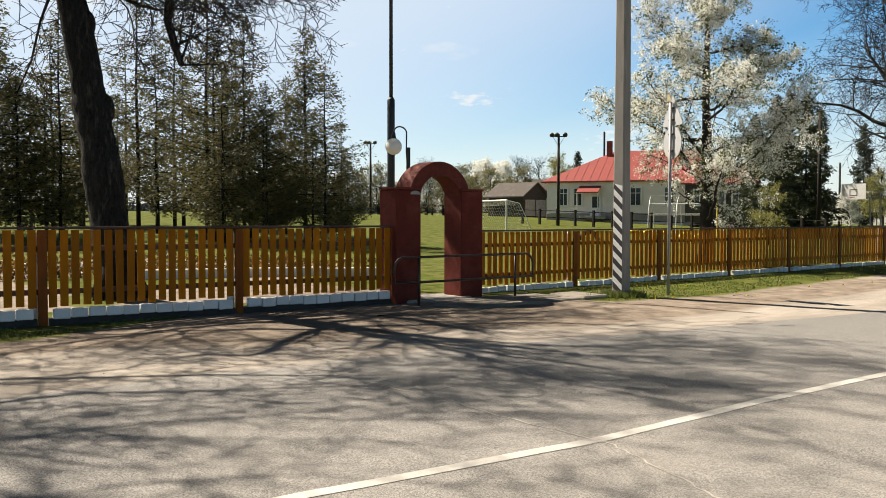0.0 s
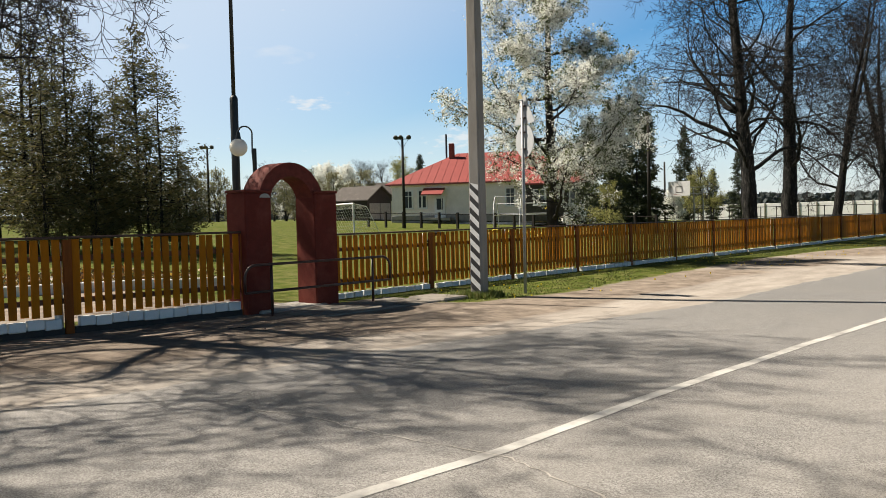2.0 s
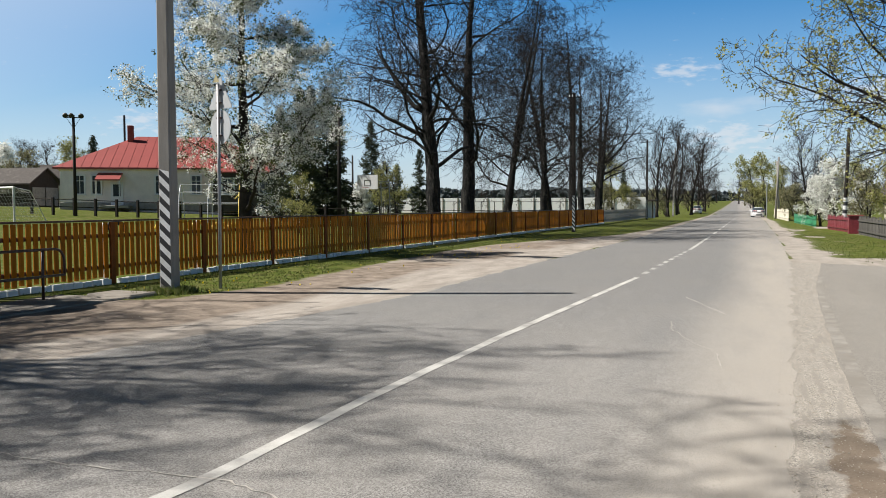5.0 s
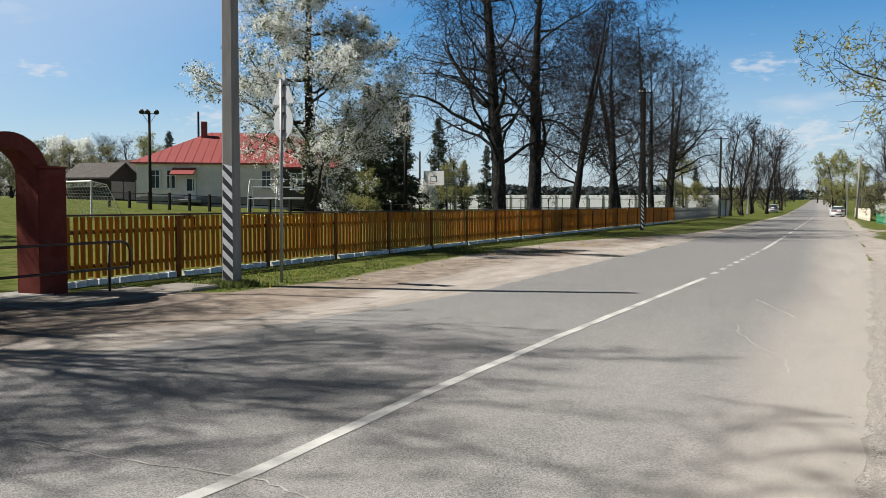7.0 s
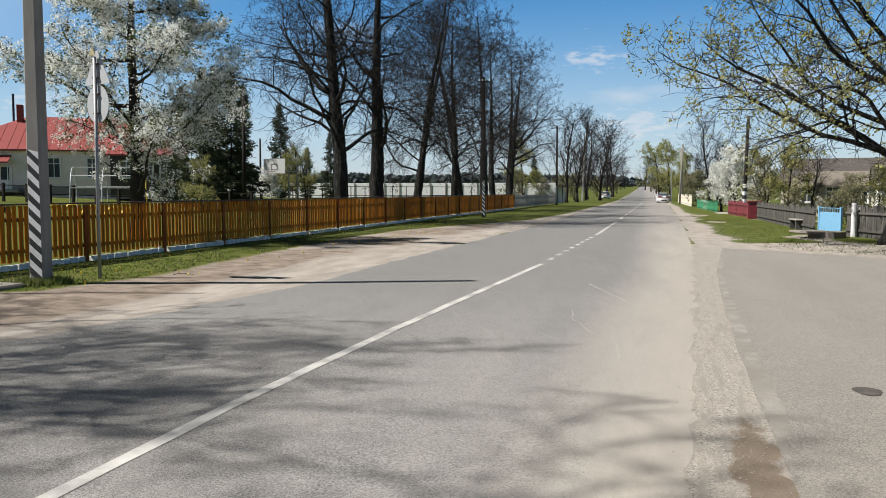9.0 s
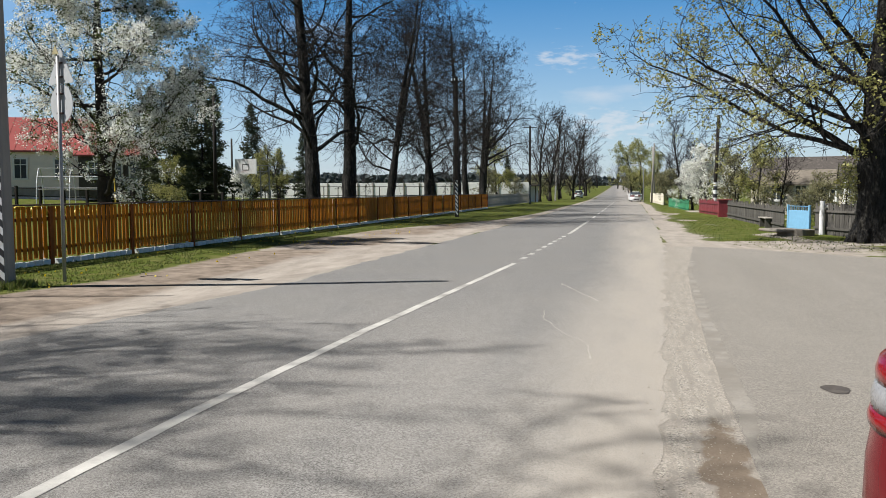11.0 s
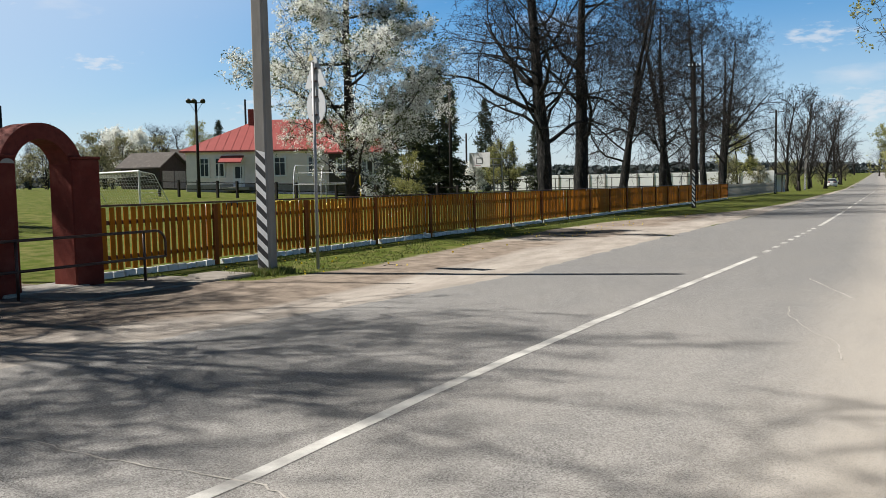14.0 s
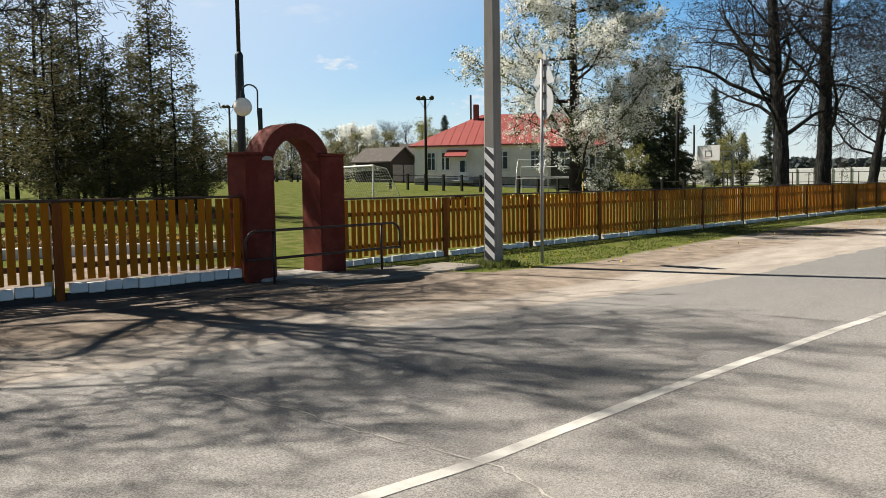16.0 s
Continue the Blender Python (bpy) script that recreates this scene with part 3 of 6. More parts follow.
def ground_profile(x, y):
    d = max(0.0, (fence_x(min(max(y, -60), 90)) - 1.0) - x)
    z = 0.04 * (1 - 0.45 * smooth01(50, 95, y)) * min(d, 45) + 0.010 * min(max(0, d - 45), 120)
    el, er = lerp(EDGE_L, y), lerp(EDGE_R, y)
    if el + 0.6 < x < er - 0.6:
        return -0.03
    if el - 0.1 < x < er + 0.12:
        return -0.002
    if x <= el - 0.1:
        z += 0.03 * smooth01(0, 3.5, el - x) + 0.016 * noise.noise((x * 0.9, y * 0.6, 0)) * smooth01(0.2, 1.0, el - x)
    elif y < 27.8 and x < lerp(SIDE_L, y) + 0.4:
        return -0.002 + 0.003 * noise.noise((x * 1.5, y * 1.1, 3))
    elif y < 27.8 and y < side_top(x) - 0.1:
        return -0.05
    else:
        z += 0.012 * noise.noise((x * 1.1, y * 0.8, 3)) - 0.010
        if y > 26:
            z += 0.03 * smooth01(1.2, 4.0, x - er)
    return z


# ---- ground, road and markings ----
def spread(lo, hi, fine_lo, fine_hi, step, grow=1.35):
    """Coordinates that are close together in the middle and wider apart outside."""
    out = list(np.arange(fine_lo, fine_hi + 1e-6, step))
    s, x = step, fine_hi
    while x < hi:
        s *= grow
        x += s
        out.append(x)
    s, x = step, fine_lo
    while x > lo:
        s *= grow
        x -= s
        out.insert(0, x)
    return [float(v) for v in out]


def build_ground():
    xs = spread(-2600, 2600, -17, 8, 0.25, 1.25)
    ys = spread(-2600, 2600, -4, 46, 0.3, 1.18)
    g = Geo()
    dirt, gravel, damp, soil = [], [], [], []
    for y in ys:
        el, er = lerp(EDGE_L, min(y, 900)), lerp(EDGE_R, min(y, 900))
        fx = fence_x(min(max(y, -60), 90))
        for x in xs:
            g.v.append((x, y, height(x, min(y, 900)) if abs(x) < 400 else height(math.copysign(400, x), min(y, 900))))
            d = gr = dm = so = 0.0
            if x < el:
                # sandy lay-by between the asphalt and the grass along the fence
                far_in = lerp(SAND_IN, min(y, 200))
                d = 1.0 - smooth01(far_in - 0.8, far_in + 0.9, el - x)
                if 9.5 < y < 14.5 and x < fx - 0.6:
                    d = max(d, 1 - smooth01(0.5, 1.2, abs(y - 11.3)) - smooth01(1.0, 4.0, fx - x))
                if x < fx - 1.5 and y < 11:
                    d = max(d, 0.80 * smooth01(-0.35, 0.15, noise.noise((x * 0.35, y * 0.35, 7))) * (1 - smooth01(9, 14, fx - x)))
            else:
                side = lerp(SIDE_L, y) if y < 27.8 else 99
                if y < 28 and x < side + 0.3:
                    d, gr = 1.0, 1.0 - smooth01(0.0, 0.25, x - side)
                    dm = (1 - smooth01(0.10, 0.30, abs(x - (side - 0.14 + 0.03 * math.sin(y * 5))))) * (1 - smooth01(1.4, 2.9, abs(y - 6.4)))
                elif x > er:
                    wide = lerp([(24, 6.0), (28, 2.2), (34, 1.2), (60, 0.8), (300, 0.5)], y)
                    wide *= 1 + 0.55 * noise.noise((0.3, y * 0.33, 2)) + 0.3 * noise.noise((0.3, y * 1.2, 6))
                    d = 1.0 - smooth01(wide - 0.6, wide + 0.9, x - er)
                    gr = 0.35 * d
                    if x < 14 and y < 75:
                        d = max(d, 0.62 * smooth01(0.05, 0.45, noise.noise((x * 0.45, y * 0.22, 5))))
                    if 25 < y < 31:
                        d = max(d, 0.62 * (1 - smooth01(1.0, 5.0, abs(x - 4.5))))
            if x < el and y < 60:
                # trodden brown earth towards the fence and round the gate
                so = (smooth01(1.4, 3.6, el - x) * (1 - smooth01(4, 7, y)) + smooth01(0.3, 2.0, el - x) * smooth01(4, 7, y)) * (1 - smooth01(13, 17, y)) + 0.62 * smooth01(0.8, 2.4, el - x) * smooth01(13, 17, y)
                so *= 0.55 + 0.9 * smooth01(-0.3, 0.5, noise.noise((x * 0.5, y * 0.3, 11)))
                if x < fx - 0.3 and y < 11:
                    so = 0.45 * (1 - smooth01(9, 14, fx - x))
            soil.append(min(1.0, so))
            dirt.append(max(0.0, d))
            gravel.append(gr)
            damp.append(dm)
    n = len(xs)
    for j in range(len(ys) - 1):
        for i in range(n - 1):
            a = j * n + i
            g.f.append((a, a + 1, a + n + 1, a + n))
    me = g.mesh("ground", M_GROUND, True)
    for name, values in (("dirt", dirt), ("gravel", gravel), ("damp", damp), ("soil", soil)):
        me.attributes.new(name, 'FLOAT', 'POINT').data.foreach_set("value", values)
    tagged(new("ground", me), "mown grass field with sandy trodden shoulder along the road", "ground", kind="structure")


build_ground()


def ribbon(left, right, ys, z, cols=1, wob=0.0, seed=0):
    """A strip between two edge lines over y, with uneven edges."""
    g = Geo()
    for y in ys:
        a, b = left(y), right(y)
        a += wob * noise.noise((seed, y * 1.3, 0)) + wob * 0.6 * noise.noise((seed, y * 4.7, 4))
        b += wob * noise.noise((seed, y * 1.3, 9)) + wob * 0.6 * noise.noise((seed, y * 4.7, 14))
        for i in range(cols + 1):
            g.v.append((a + (b - a) * i / cols, y, z + climb(y)))
    m = cols + 1
    for j in range(len(ys) - 1):
        for i in range(cols):
            k = j * m + i
            g.f.append((k, k + 1, k + 1 + m, k + m))
    return g


road_ys = [float(v) for v in np.arange(-30, 50, 0.2)] + [float(v) for v in np.arange(50, 130, 2.0)] + [float(v) for v in np.arange(130, 900, 15)]
solo("road", ribbon(lambda y: lerp(EDGE_L, y), lambda y: lerp(EDGE_R, y), road_ys, 0.0, 1, 0.13, 1), M_ROAD,
     "worn grey asphalt village road dusted with sand", "road", kind="structure")

g = Geo()
side_xs = [0.0] + [float(v) for v in np.arange(0.3, 12, 0.3)] + [15, 20, 30, 45]
for y0 in (0,):
    rows = []
    for i, x in enumerate(side_xs):
        top = side_top(1.2 + x) + 0.12 * noise.noise((x, 0, 2))
        k = len(g.v)
        n_rows = 60
        for j in range(n_rows + 1):
            y = -30 + (top + 30) * (j / n_rows) ** 0.6
            lx = lerp(SIDE_L, min(y, 27.8)) + 0.03 * noise.noise((5, y * 1.1, 0)) + 0.015 * noise.noise((5, y * 3.7, 6))
            g.v.append((lx + x, y, 0.002))
        rows.append(k)
    for i in range(len(rows) - 1):
        for j in range(n_rows):
            g.f.append((rows[i] + j, rows[i + 1] + j, rows[i + 1] + j + 1, rows[i] + j + 1))
solo("side_road", g, M_SIDE, "pale worn asphalt of the side road junction", "road", kind="structure")
solo("road_edge_strip", ribbon(lambda y: lerp(SIDE_L, y) + 0.02, lambda y: lerp(SIDE_L, y) + 0.02 + (0.15 - 0.07 * smooth01(13, 20, y)) * smooth01(7.4, 9.0, y), [float(v) for v in np.arange(7.4, 23, 0.12)], 0.0042, 1, 0.035, 5), M_EDGE,
     "pale crumbling concrete strip along the side road", "kerb", kind="structure")


def stripe(name, y0, y1, width, label):
    ys = [float(v) for v in np.linspace(y0, y1, max(2, int((y1 - y0) / 0.35) + 2))]
    solo(name, ribbon(lambda y: lerp(LINE, y) - width / 2, lambda y: lerp(LINE, y) + width / 2, ys, 0.004, 1, 0.012, 3), M_LINE,
         label, "road marking", "centre line", "structure")


stripe("road_line", -30, 21.4, 0.12, "worn white solid centre line on the asphalt")
y = 22.6
for i in range(8):
    stripe("road_dash", y, y + 0.62, 0.135, "short worn white dash of the centre line")
    y += 1.42
stripe("road_line", 34.6, 49.0, 0.14, "worn white solid centre line on the asphalt")
for i in range(9):
    stripe("road_dash", 53.5 + i * 8.2, 57.5 + i * 8.2, 0.14, "white dash of the centre line")
for i in range(6):
    x = -4.6 + i * 0.62
    solo("cross_dash", Geo().box(x, 112, 0.004, 0.36, 0.55, 0.004), M_LINE, "white dash of a marking across the lane", "road marking", "cross marking", "structure")


def scratch(name, pts, width, label):
    g = Geo()
    rng = random.Random(len(pts) + int(abs(pts[0][0] * 100)))
    dense = []
    for (xa, ya), (xb, yb) in zip(pts, pts[1:]):
        for i in range(8):
            t = i / 8
            dense.append((xa + (xb - xa) * t + rng.uniform(-0.018, 0.018), ya + (yb - ya) * t + rng.uniform(-0.018, 0.018)))
    dense.append(pts[-1])
    for i, (x, y) in enumerate(dense):
        x2, y2 = dense[min(i + 1, len(dense) - 1)]
        x1, y1 = dense[max(i - 1, 0)]
        d = Vector((x2 - x1, y2 - y1, 0)).normalized()
        w = width * rng.uniform(0.25, 1.0)
        g.v.append((x - d.y * w / 2, y + d.x * w / 2, 0.005))
        g.v.append((x + d.y * w / 2, y - d.x * w / 2, 0.005))
    for i in range(len(dense) - 1):
        g.f.append((2 * i, 2 * i + 1, 2 * i + 3, 2 * i + 2))
    solo(name, g, M_CRACK, label, "crack", kind="structure")


scratch("road_crack", [(-6.3, 5.8), (-5.4, 5.9), (-4.5, 5.85), (-3.5, 5.92), (-2.9, 5.7), (-2.2, 5.45), (-1.0, 5.2)], 0.022, "pale sand-filled crack across the asphalt")
scratch("road_scratch", [(-1.40, 17.4), (-1.10, 16.4), (-0.71, 15.13)], 0.034, "pale scratch on the asphalt")
scratch("road_scratch", [(-1.42, 14.0), (-1.36, 13.3), (-1.05, 12.2), (-0.75, 11.6), (-0.68, 10.7)], 0.018, "pale curved scratch on the asphalt")
solo("manhole_patch", Geo().put([(1.35 + 0.11 * math.cos(a) * (1 + 0.15 * math.sin(3 * a)), 9.78 + 0.16 * math.sin(a), 0.007) for a in np.linspace(0, 6.1, 16)], [tuple(range(16))]),
     M_SLATE, "dark round patch in the side road", "patch", kind="structure")

# concrete apron in front of the gate
solo("gate_apron", Geo().box(-11.55, 12.3, 0.03, 1.5, 3.0, 0.06, 0.02), M_APRON, "worn concrete slab in front of the gate", "pavement", kind="structure")
solo("gate_sill", Geo().box(-12.7, 11.35, 0.03, 0.9, 1.6, 0.11, 0.03), M_CONC, "concrete sill in the gateway", "pavement", kind="structure")
solo("verge_slab", Geo().box(-11.2, 14.15, 0.045, 1.0, 0.75, 0.10, 0.03, pose(0, 0, 0)), M_APRON, "concrete slab on the verge beside the pole", "pavement", kind="structure")


# ---- gate ----
GATE_Y, GATE_X = 11.37, -12.62


def build_gate():
    gate = thing("gate_arch", pose(GATE_X, GATE_Y, 0.02, 0, 0, 2), "dark red plastered gate with two square piers and a round arch", "gate")
    for y in (-0.77, 0.87):
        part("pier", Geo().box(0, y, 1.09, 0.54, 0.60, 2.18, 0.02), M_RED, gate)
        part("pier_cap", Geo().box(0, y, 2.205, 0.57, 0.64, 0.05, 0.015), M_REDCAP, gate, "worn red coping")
    g = Geo()
    n, r0, r1, d, spring = 28, 0.54, 0.80, 0.47, 1.95
    for i in range(n + 1):
        a = math.pi * i / n
        for r in (r0, r1):
            for x in (-d / 2, d / 2):
                g.v.append((x, 0.05 - r * math.cos(a), spring + r * math.sin(a)))
    for i in range(n):
        k = 4 * i
        g.f += [(k, k + 1, k + 5, k + 4), (k + 2, k + 6, k + 7, k + 3), (k, k + 4, k + 6, k + 2), (k + 1, k + 3, k + 7, k + 5)]
    g.f += [(0, 2, 3, 1), (4 * n, 4 * n + 1, 4 * n + 3, 4 * n + 2)]
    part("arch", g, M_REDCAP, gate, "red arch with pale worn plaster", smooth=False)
    part("bare_patch", Geo().prism([(0.12 * math.cos(a), 0.075 * math.sin(a)) for a in np.linspace(0, math.pi, 9)], 0.006, pose(0.277, -0.62, 2.09, 0, 0, 90)), M_CONC, gate, "pale patch where plaster has come off")
    rail = thing("gate_barrier", pose(-11.9, 11.72, 0.04, 0, 0, 0), "brown painted steel pipe barrier in front of the gate", "barrier")
    r = 0.024
    y0, y1, zt, zb = -1.76, 1.78, 0.89, 0.42

    def bend(y, s):
        return [(0, y - s * 0.22 * (1 - math.sin(a)), zt - 0.22 * (1 - math.cos(a))) for a in np.linspace(0, math.pi / 2, 7)]
    pts = [(0, y0, zb)] + [(0, y0 + 0.22 * (1 - math.cos(a)), zt - 0.22 * (1 - math.sin(a))) for a in np.linspace(0, math.pi / 2, 7)]
    pts += [(0, y1 - 0.22 * (1 - math.cos(a)), zt - 0.22 * (1 - math.sin(a))) for a in np.linspace(math.pi / 2, 0, 7)] + [(0, y1, zb)]
    part("top_rail", Geo().tube(pts, r, 10), M_STEEL, rail, smooth=True)
    part("lower_rail", Geo().tube([(0, y0, zb), (0, y1, zb)], r, 10), M_STEEL, rail, smooth=True)
    for y in (-1.2, 1.28):
        part("leg", Geo().tube([(0, y, -0.08), (0, y, zt)], r, 10), M_STEEL, rail, smooth=True)


build_gate()


# ---- picket fence ----
def build_fence(a, b, name, label, top=1.40, near=300, base=0.035, size=1.0):
    length = math.hypot(b[0] - a[0], b[1] - a[1]) / size
    turn = math.degrees(math.atan2(b[1] - a[1], b[0] - a[0]))
    fence = thing(name, pose(a[0], a[1], base, 0, 0, turn) @ Matrix.Diagonal((size, size, size, 1)), label, "fence")
    rng = random.Random(int(a[1] * 10) + 5)
    n_bays = round(length / 3.2)
    bay = length / n_bays
    picket_meshes = [Geo().box(0, 0, (top - 0.03 + 0.19 + e) / 2, 0.117, 0.022, top - 0.03 - 0.19 - e, 0.004).mesh("picket", M_PICKET) for e in (0.0, 0.012, -0.01, 0.02)]
    block_meshes = [Geo().box(0, 0, 0.09, w, 0.13, h, 0.012).mesh("block", M_WHITEWASH) for w, h in ((0.240, 0.15), (0.236, 0.145), (0.243, 0.155))]
    post_mesh = Geo().box(0, 0, (top - 0.03) / 2 - 0.05, 0.13, 0.06, top + 0.07, 0.008).mesh("post", M_POSTW)
    cg = Geo().tube([(0, 0, -0.1)] + [(0, 0, top - 0.12)] + [(0, 0, top - 0.12 + 0.08 * math.sin(t)) for t in (0.5, 0.9, 1.2, 1.5)],
                    [0.065, 0.065] + [0.065 * math.cos(t) for t in (0.5, 0.9, 1.2, 1.5)], 10)
    conc_mesh = cg.mesh("concrete_post", M_WHITEWASH, True)
    count, rest, rest_blocks, blocks = 0, Geo(), Geo(), 0
    for k in range(n_bays):
        x0 = k * bay
        part("post", post_mesh, None, fence, m=pose(x0, -0.035, 0))
        part("concrete_post", conc_mesh, None, fence, m=pose(x0 - 0.11, 0.085, 0))
        for z, w in ((1.08, 0.085), (0.42, 0.085)):
            part("rail", Geo().box(x0 + bay / 2, 0.035, z, bay - 0.004, 0.04, w, 0.006), M_RAIL, fence)
        part("cap_board", Geo().box(x0 + bay / 2, 0.0, top, bay - 0.006, 0.125, 0.038, 0.008), M_CAPB, fence)
        part("plinth", Geo().box(x0 + bay / 2, 0.02, -0.16, bay - 0.16, 0.18, 0.36, 0.01), M_SHADEDBASE, fence)
        n = 18
        pitch = (bay - 0.13) / n
        for i in range(n):
            x = x0 + 0.065 + pitch * (i + 0.5)
            m = pose(x + rng.uniform(-0.006, 0.006), rng.uniform(-0.003, 0.003), 0, 0, rng.uniform(-0.5, 0.5), rng.uniform(-1.5, 1.5))
            if count < near:
                part("picket", picket_meshes[rng.randrange(4)], None, fence, m=m)
                count += 1
            else:
                rest.box(0, 0, (top - 0.03 + 0.19) / 2, 0.117, 0.022, top - 0.22, 0, m)
        nb = int((bay - 0.26) / 0.245)
        bp = (bay - 0.26) / nb
        for i in range(nb):
            m = pose(x0 + 0.13 + bp * (i + 0.5), -0.055 + rng.uniform(-0.008, 0.008), rng.uniform(-0.008, 0.008), rng.uniform(-1, 1), rng.uniform(-0.8, 0.8), rng.uniform(-0.8, 0.8))
            if blocks < 150:
                part("block", block_meshes[rng.randrange(3)], None, fence, m=m)
                blocks += 1
            else:
                rest_blocks.box(0, 0, 0.09, 0.238, 0.13, 0.15, 0, m)
    part("post", post_mesh, None, fence, m=pose(length, -0.035, 0))
    for nm, gg, mm in (("pickets", rest, M_PICKET), ("blocks", rest_blocks, M_WHITEWASH)):
        if gg.v:
            part(nm, gg, mm, fence)["kind"] = "stuff"
    return fence


# ---- poles ----
def pole_square(x, y, h, w0, w1, label, name="utility_pole", stripes=True, lean=(0, 0), turn=0, base=0.0, shaft=None):
    pole = thing(name, pose(x, y, base, lean[0], lean[1], turn), label, "utility pole")
    g = Geo()
    for z, w in ((-0.15, w0), (h, w1)):
        c = w * 0.12
        for px, py in ((-w / 2 + c, -w / 2), (w / 2 - c, -w / 2), (w / 2, -w / 2 + c), (w / 2, w / 2 - c), (w / 2 - c, w / 2), (-w / 2 + c, w / 2), (-w / 2, w / 2 - c), (-w / 2, -w / 2 + c)):
            g.v.append((px, py, z))
    g.f = [(i, (i + 1) % 8, (i + 1) % 8 + 8, i + 8) for i in range(8)] + [tuple(range(7, -1, -1)), tuple(range(8, 16))]
    part("shaft", g, shaft or M_POLE, pole)
    if stripes:
        # slanting painted bands wrapped round the lower shaft
        def wd(z):
            return w0 + (w1 - w0) * z / h + 0.006
        n, top = 9, 2.3
        step = top / n
        for i in range(n):
            for col, o in ((M_BLACK, 0.0), (M_WHITEP, 0.5)):
                za = 0.10 + (i + o) * step
                zb = za + step * 0.5
                for s, (ux, uy, nx, ny) in enumerate(((1, 0, 0, -1), (0, 1, 1, 0), (-1, 0, 0, 1), (0, -1, -1, 0))):
                    if s == 1:
                        continue
                    gg = Geo()
                    rise = 0.20
                    k = -1
                    for u, z in ((-1, za - k * rise / 2), (1, za + k * rise / 2), (1, zb + k * rise / 2), (-1, zb - k * rise / 2)):
                        z = min(max(z, 0.02), top + 0.05)
                        w = wd(z) / 2
                        gg.v.append((nx * w + ux * u * (w - 0.034), ny * w + uy * u * (w - 0.034), z))
                    gg.f = [(0, 1, 2, 3)]
                    part("band", gg, col, pole, "black paint band" if col is M_BLACK else "white paint band")
    return pole


def crossarm(pole, h, w=1.1):
    part("crossarm", Geo().box(0, 0, h - 0.25, w, 0.08, 0.08, 0.01), M_WOODPOLE, pole)
    for s in (-0.45, -0.15, 0.15, 0.45):
        part("insulator", Geo().tube([(s * w, 0, h - 0.22), (s * w, 0, h - 0.08)], [0.035, 0.025], 8), M_WHITEP, pole)


def round_pole(name, x, y, h, r0, r1, mat, label, lean=(0, 0), category="pole", stripes=False, base=0.0):
    p = thing(name, pose(x, y, base, lean[0], lean[1], 0), label, category)
    part("shaft", Geo().tube([(0, 0, -0.2), (0, 0, h)], [r0, r1], 10), mat, p, smooth=True)
    if stripes:
        for i in range(5):
            for col, o in ((M_BLACK, 0.0), (M_WHITEP, 0.22)):
                z = 0.1 + i * 0.44 + o
                part("band", Geo().tube([(0, 0, z), (0, 0, z + 0.22)], r0 + 0.006, 12), col, p, "painted band")
    return p


# ---- trees ----
def limb(g, twigs, rng, p, d, length, r, level, P):
    """One branch with its side branches."""
    n = P["segs"][level]
    pts, rad = [p.copy()], [r]
    wob, up = P["wob"][level], P["up"][level]
    step = length / n
    tip = P["tip"][level]
    for i in range(n):
        d = (d + Vector((rng.gauss(0, wob), rng.gauss(0, wob), rng.gauss(0, wob) + up))).normalized()
        p = p + d * step
        pts.append(p.copy())
        rad.append(r * (1 - (1 - tip) * (i + 1) / n))
    if level == 0:
        P["axes"].append(pts)
    if level == 0:
        fine_p, fine_r = [], []
        for i in range(n):
            for k in range(12):
                fine_p.append(pts[i].lerp(pts[i + 1], k / 12))
                fine_r.append(rad[i] + (rad[i + 1] - rad[i]) * k / 12)
        g.tube(fine_p + [pts[-1]], fine_r + [rad[-1]], P["sides"][0] * 2, True, 0.16)
    else:
        (twigs if level >= P["twig_from"] else g).tube(pts, rad, P["sides"][level], caps=level < 2)
    if level + 1 < len(P["segs"]):
        k = P["kids"][level]
        k = max(1, int(k * rng.uniform(0.75, 1.25)))
        s0 = P["start"][level]
        phi = rng.uniform(0, 6.28)
        for j in range(k):
            t = s0 + (1 - s0) * (j + rng.random()) / k
            i = min(n - 1, int(t * n))
            f = t * n - i
            q = pts[i].lerp(pts[i + 1], f)
            axis = (pts[i + 1] - pts[i]).normalized()
            phi += 2.4 + rng.uniform(-0.4, 0.4)
            side = axis.orthogonal().normalized()
            side = Matrix.Rotation(phi, 3, axis) @ side
            ang = radians(rng.uniform(*P["angle"][level]))
            dd = (axis * math.cos(ang) + side * math.sin(ang)).normalized()
            ll = length * P["ratio"][level] * (1.15 - 0.6 * (t - s0) / (1 - s0 + 1e-6)) * rng.uniform(0.7, 1.2)
            rr = max(P["min_r"], rad[i] * P["rr"][level] * rng.uniform(0.7, 1.0))
            limb(g, twigs, rng, q, dd, ll, rr, level + 1, P)
    if level >= len(P["segs"]) - 2:
        P["tips"].extend(pts[1:])


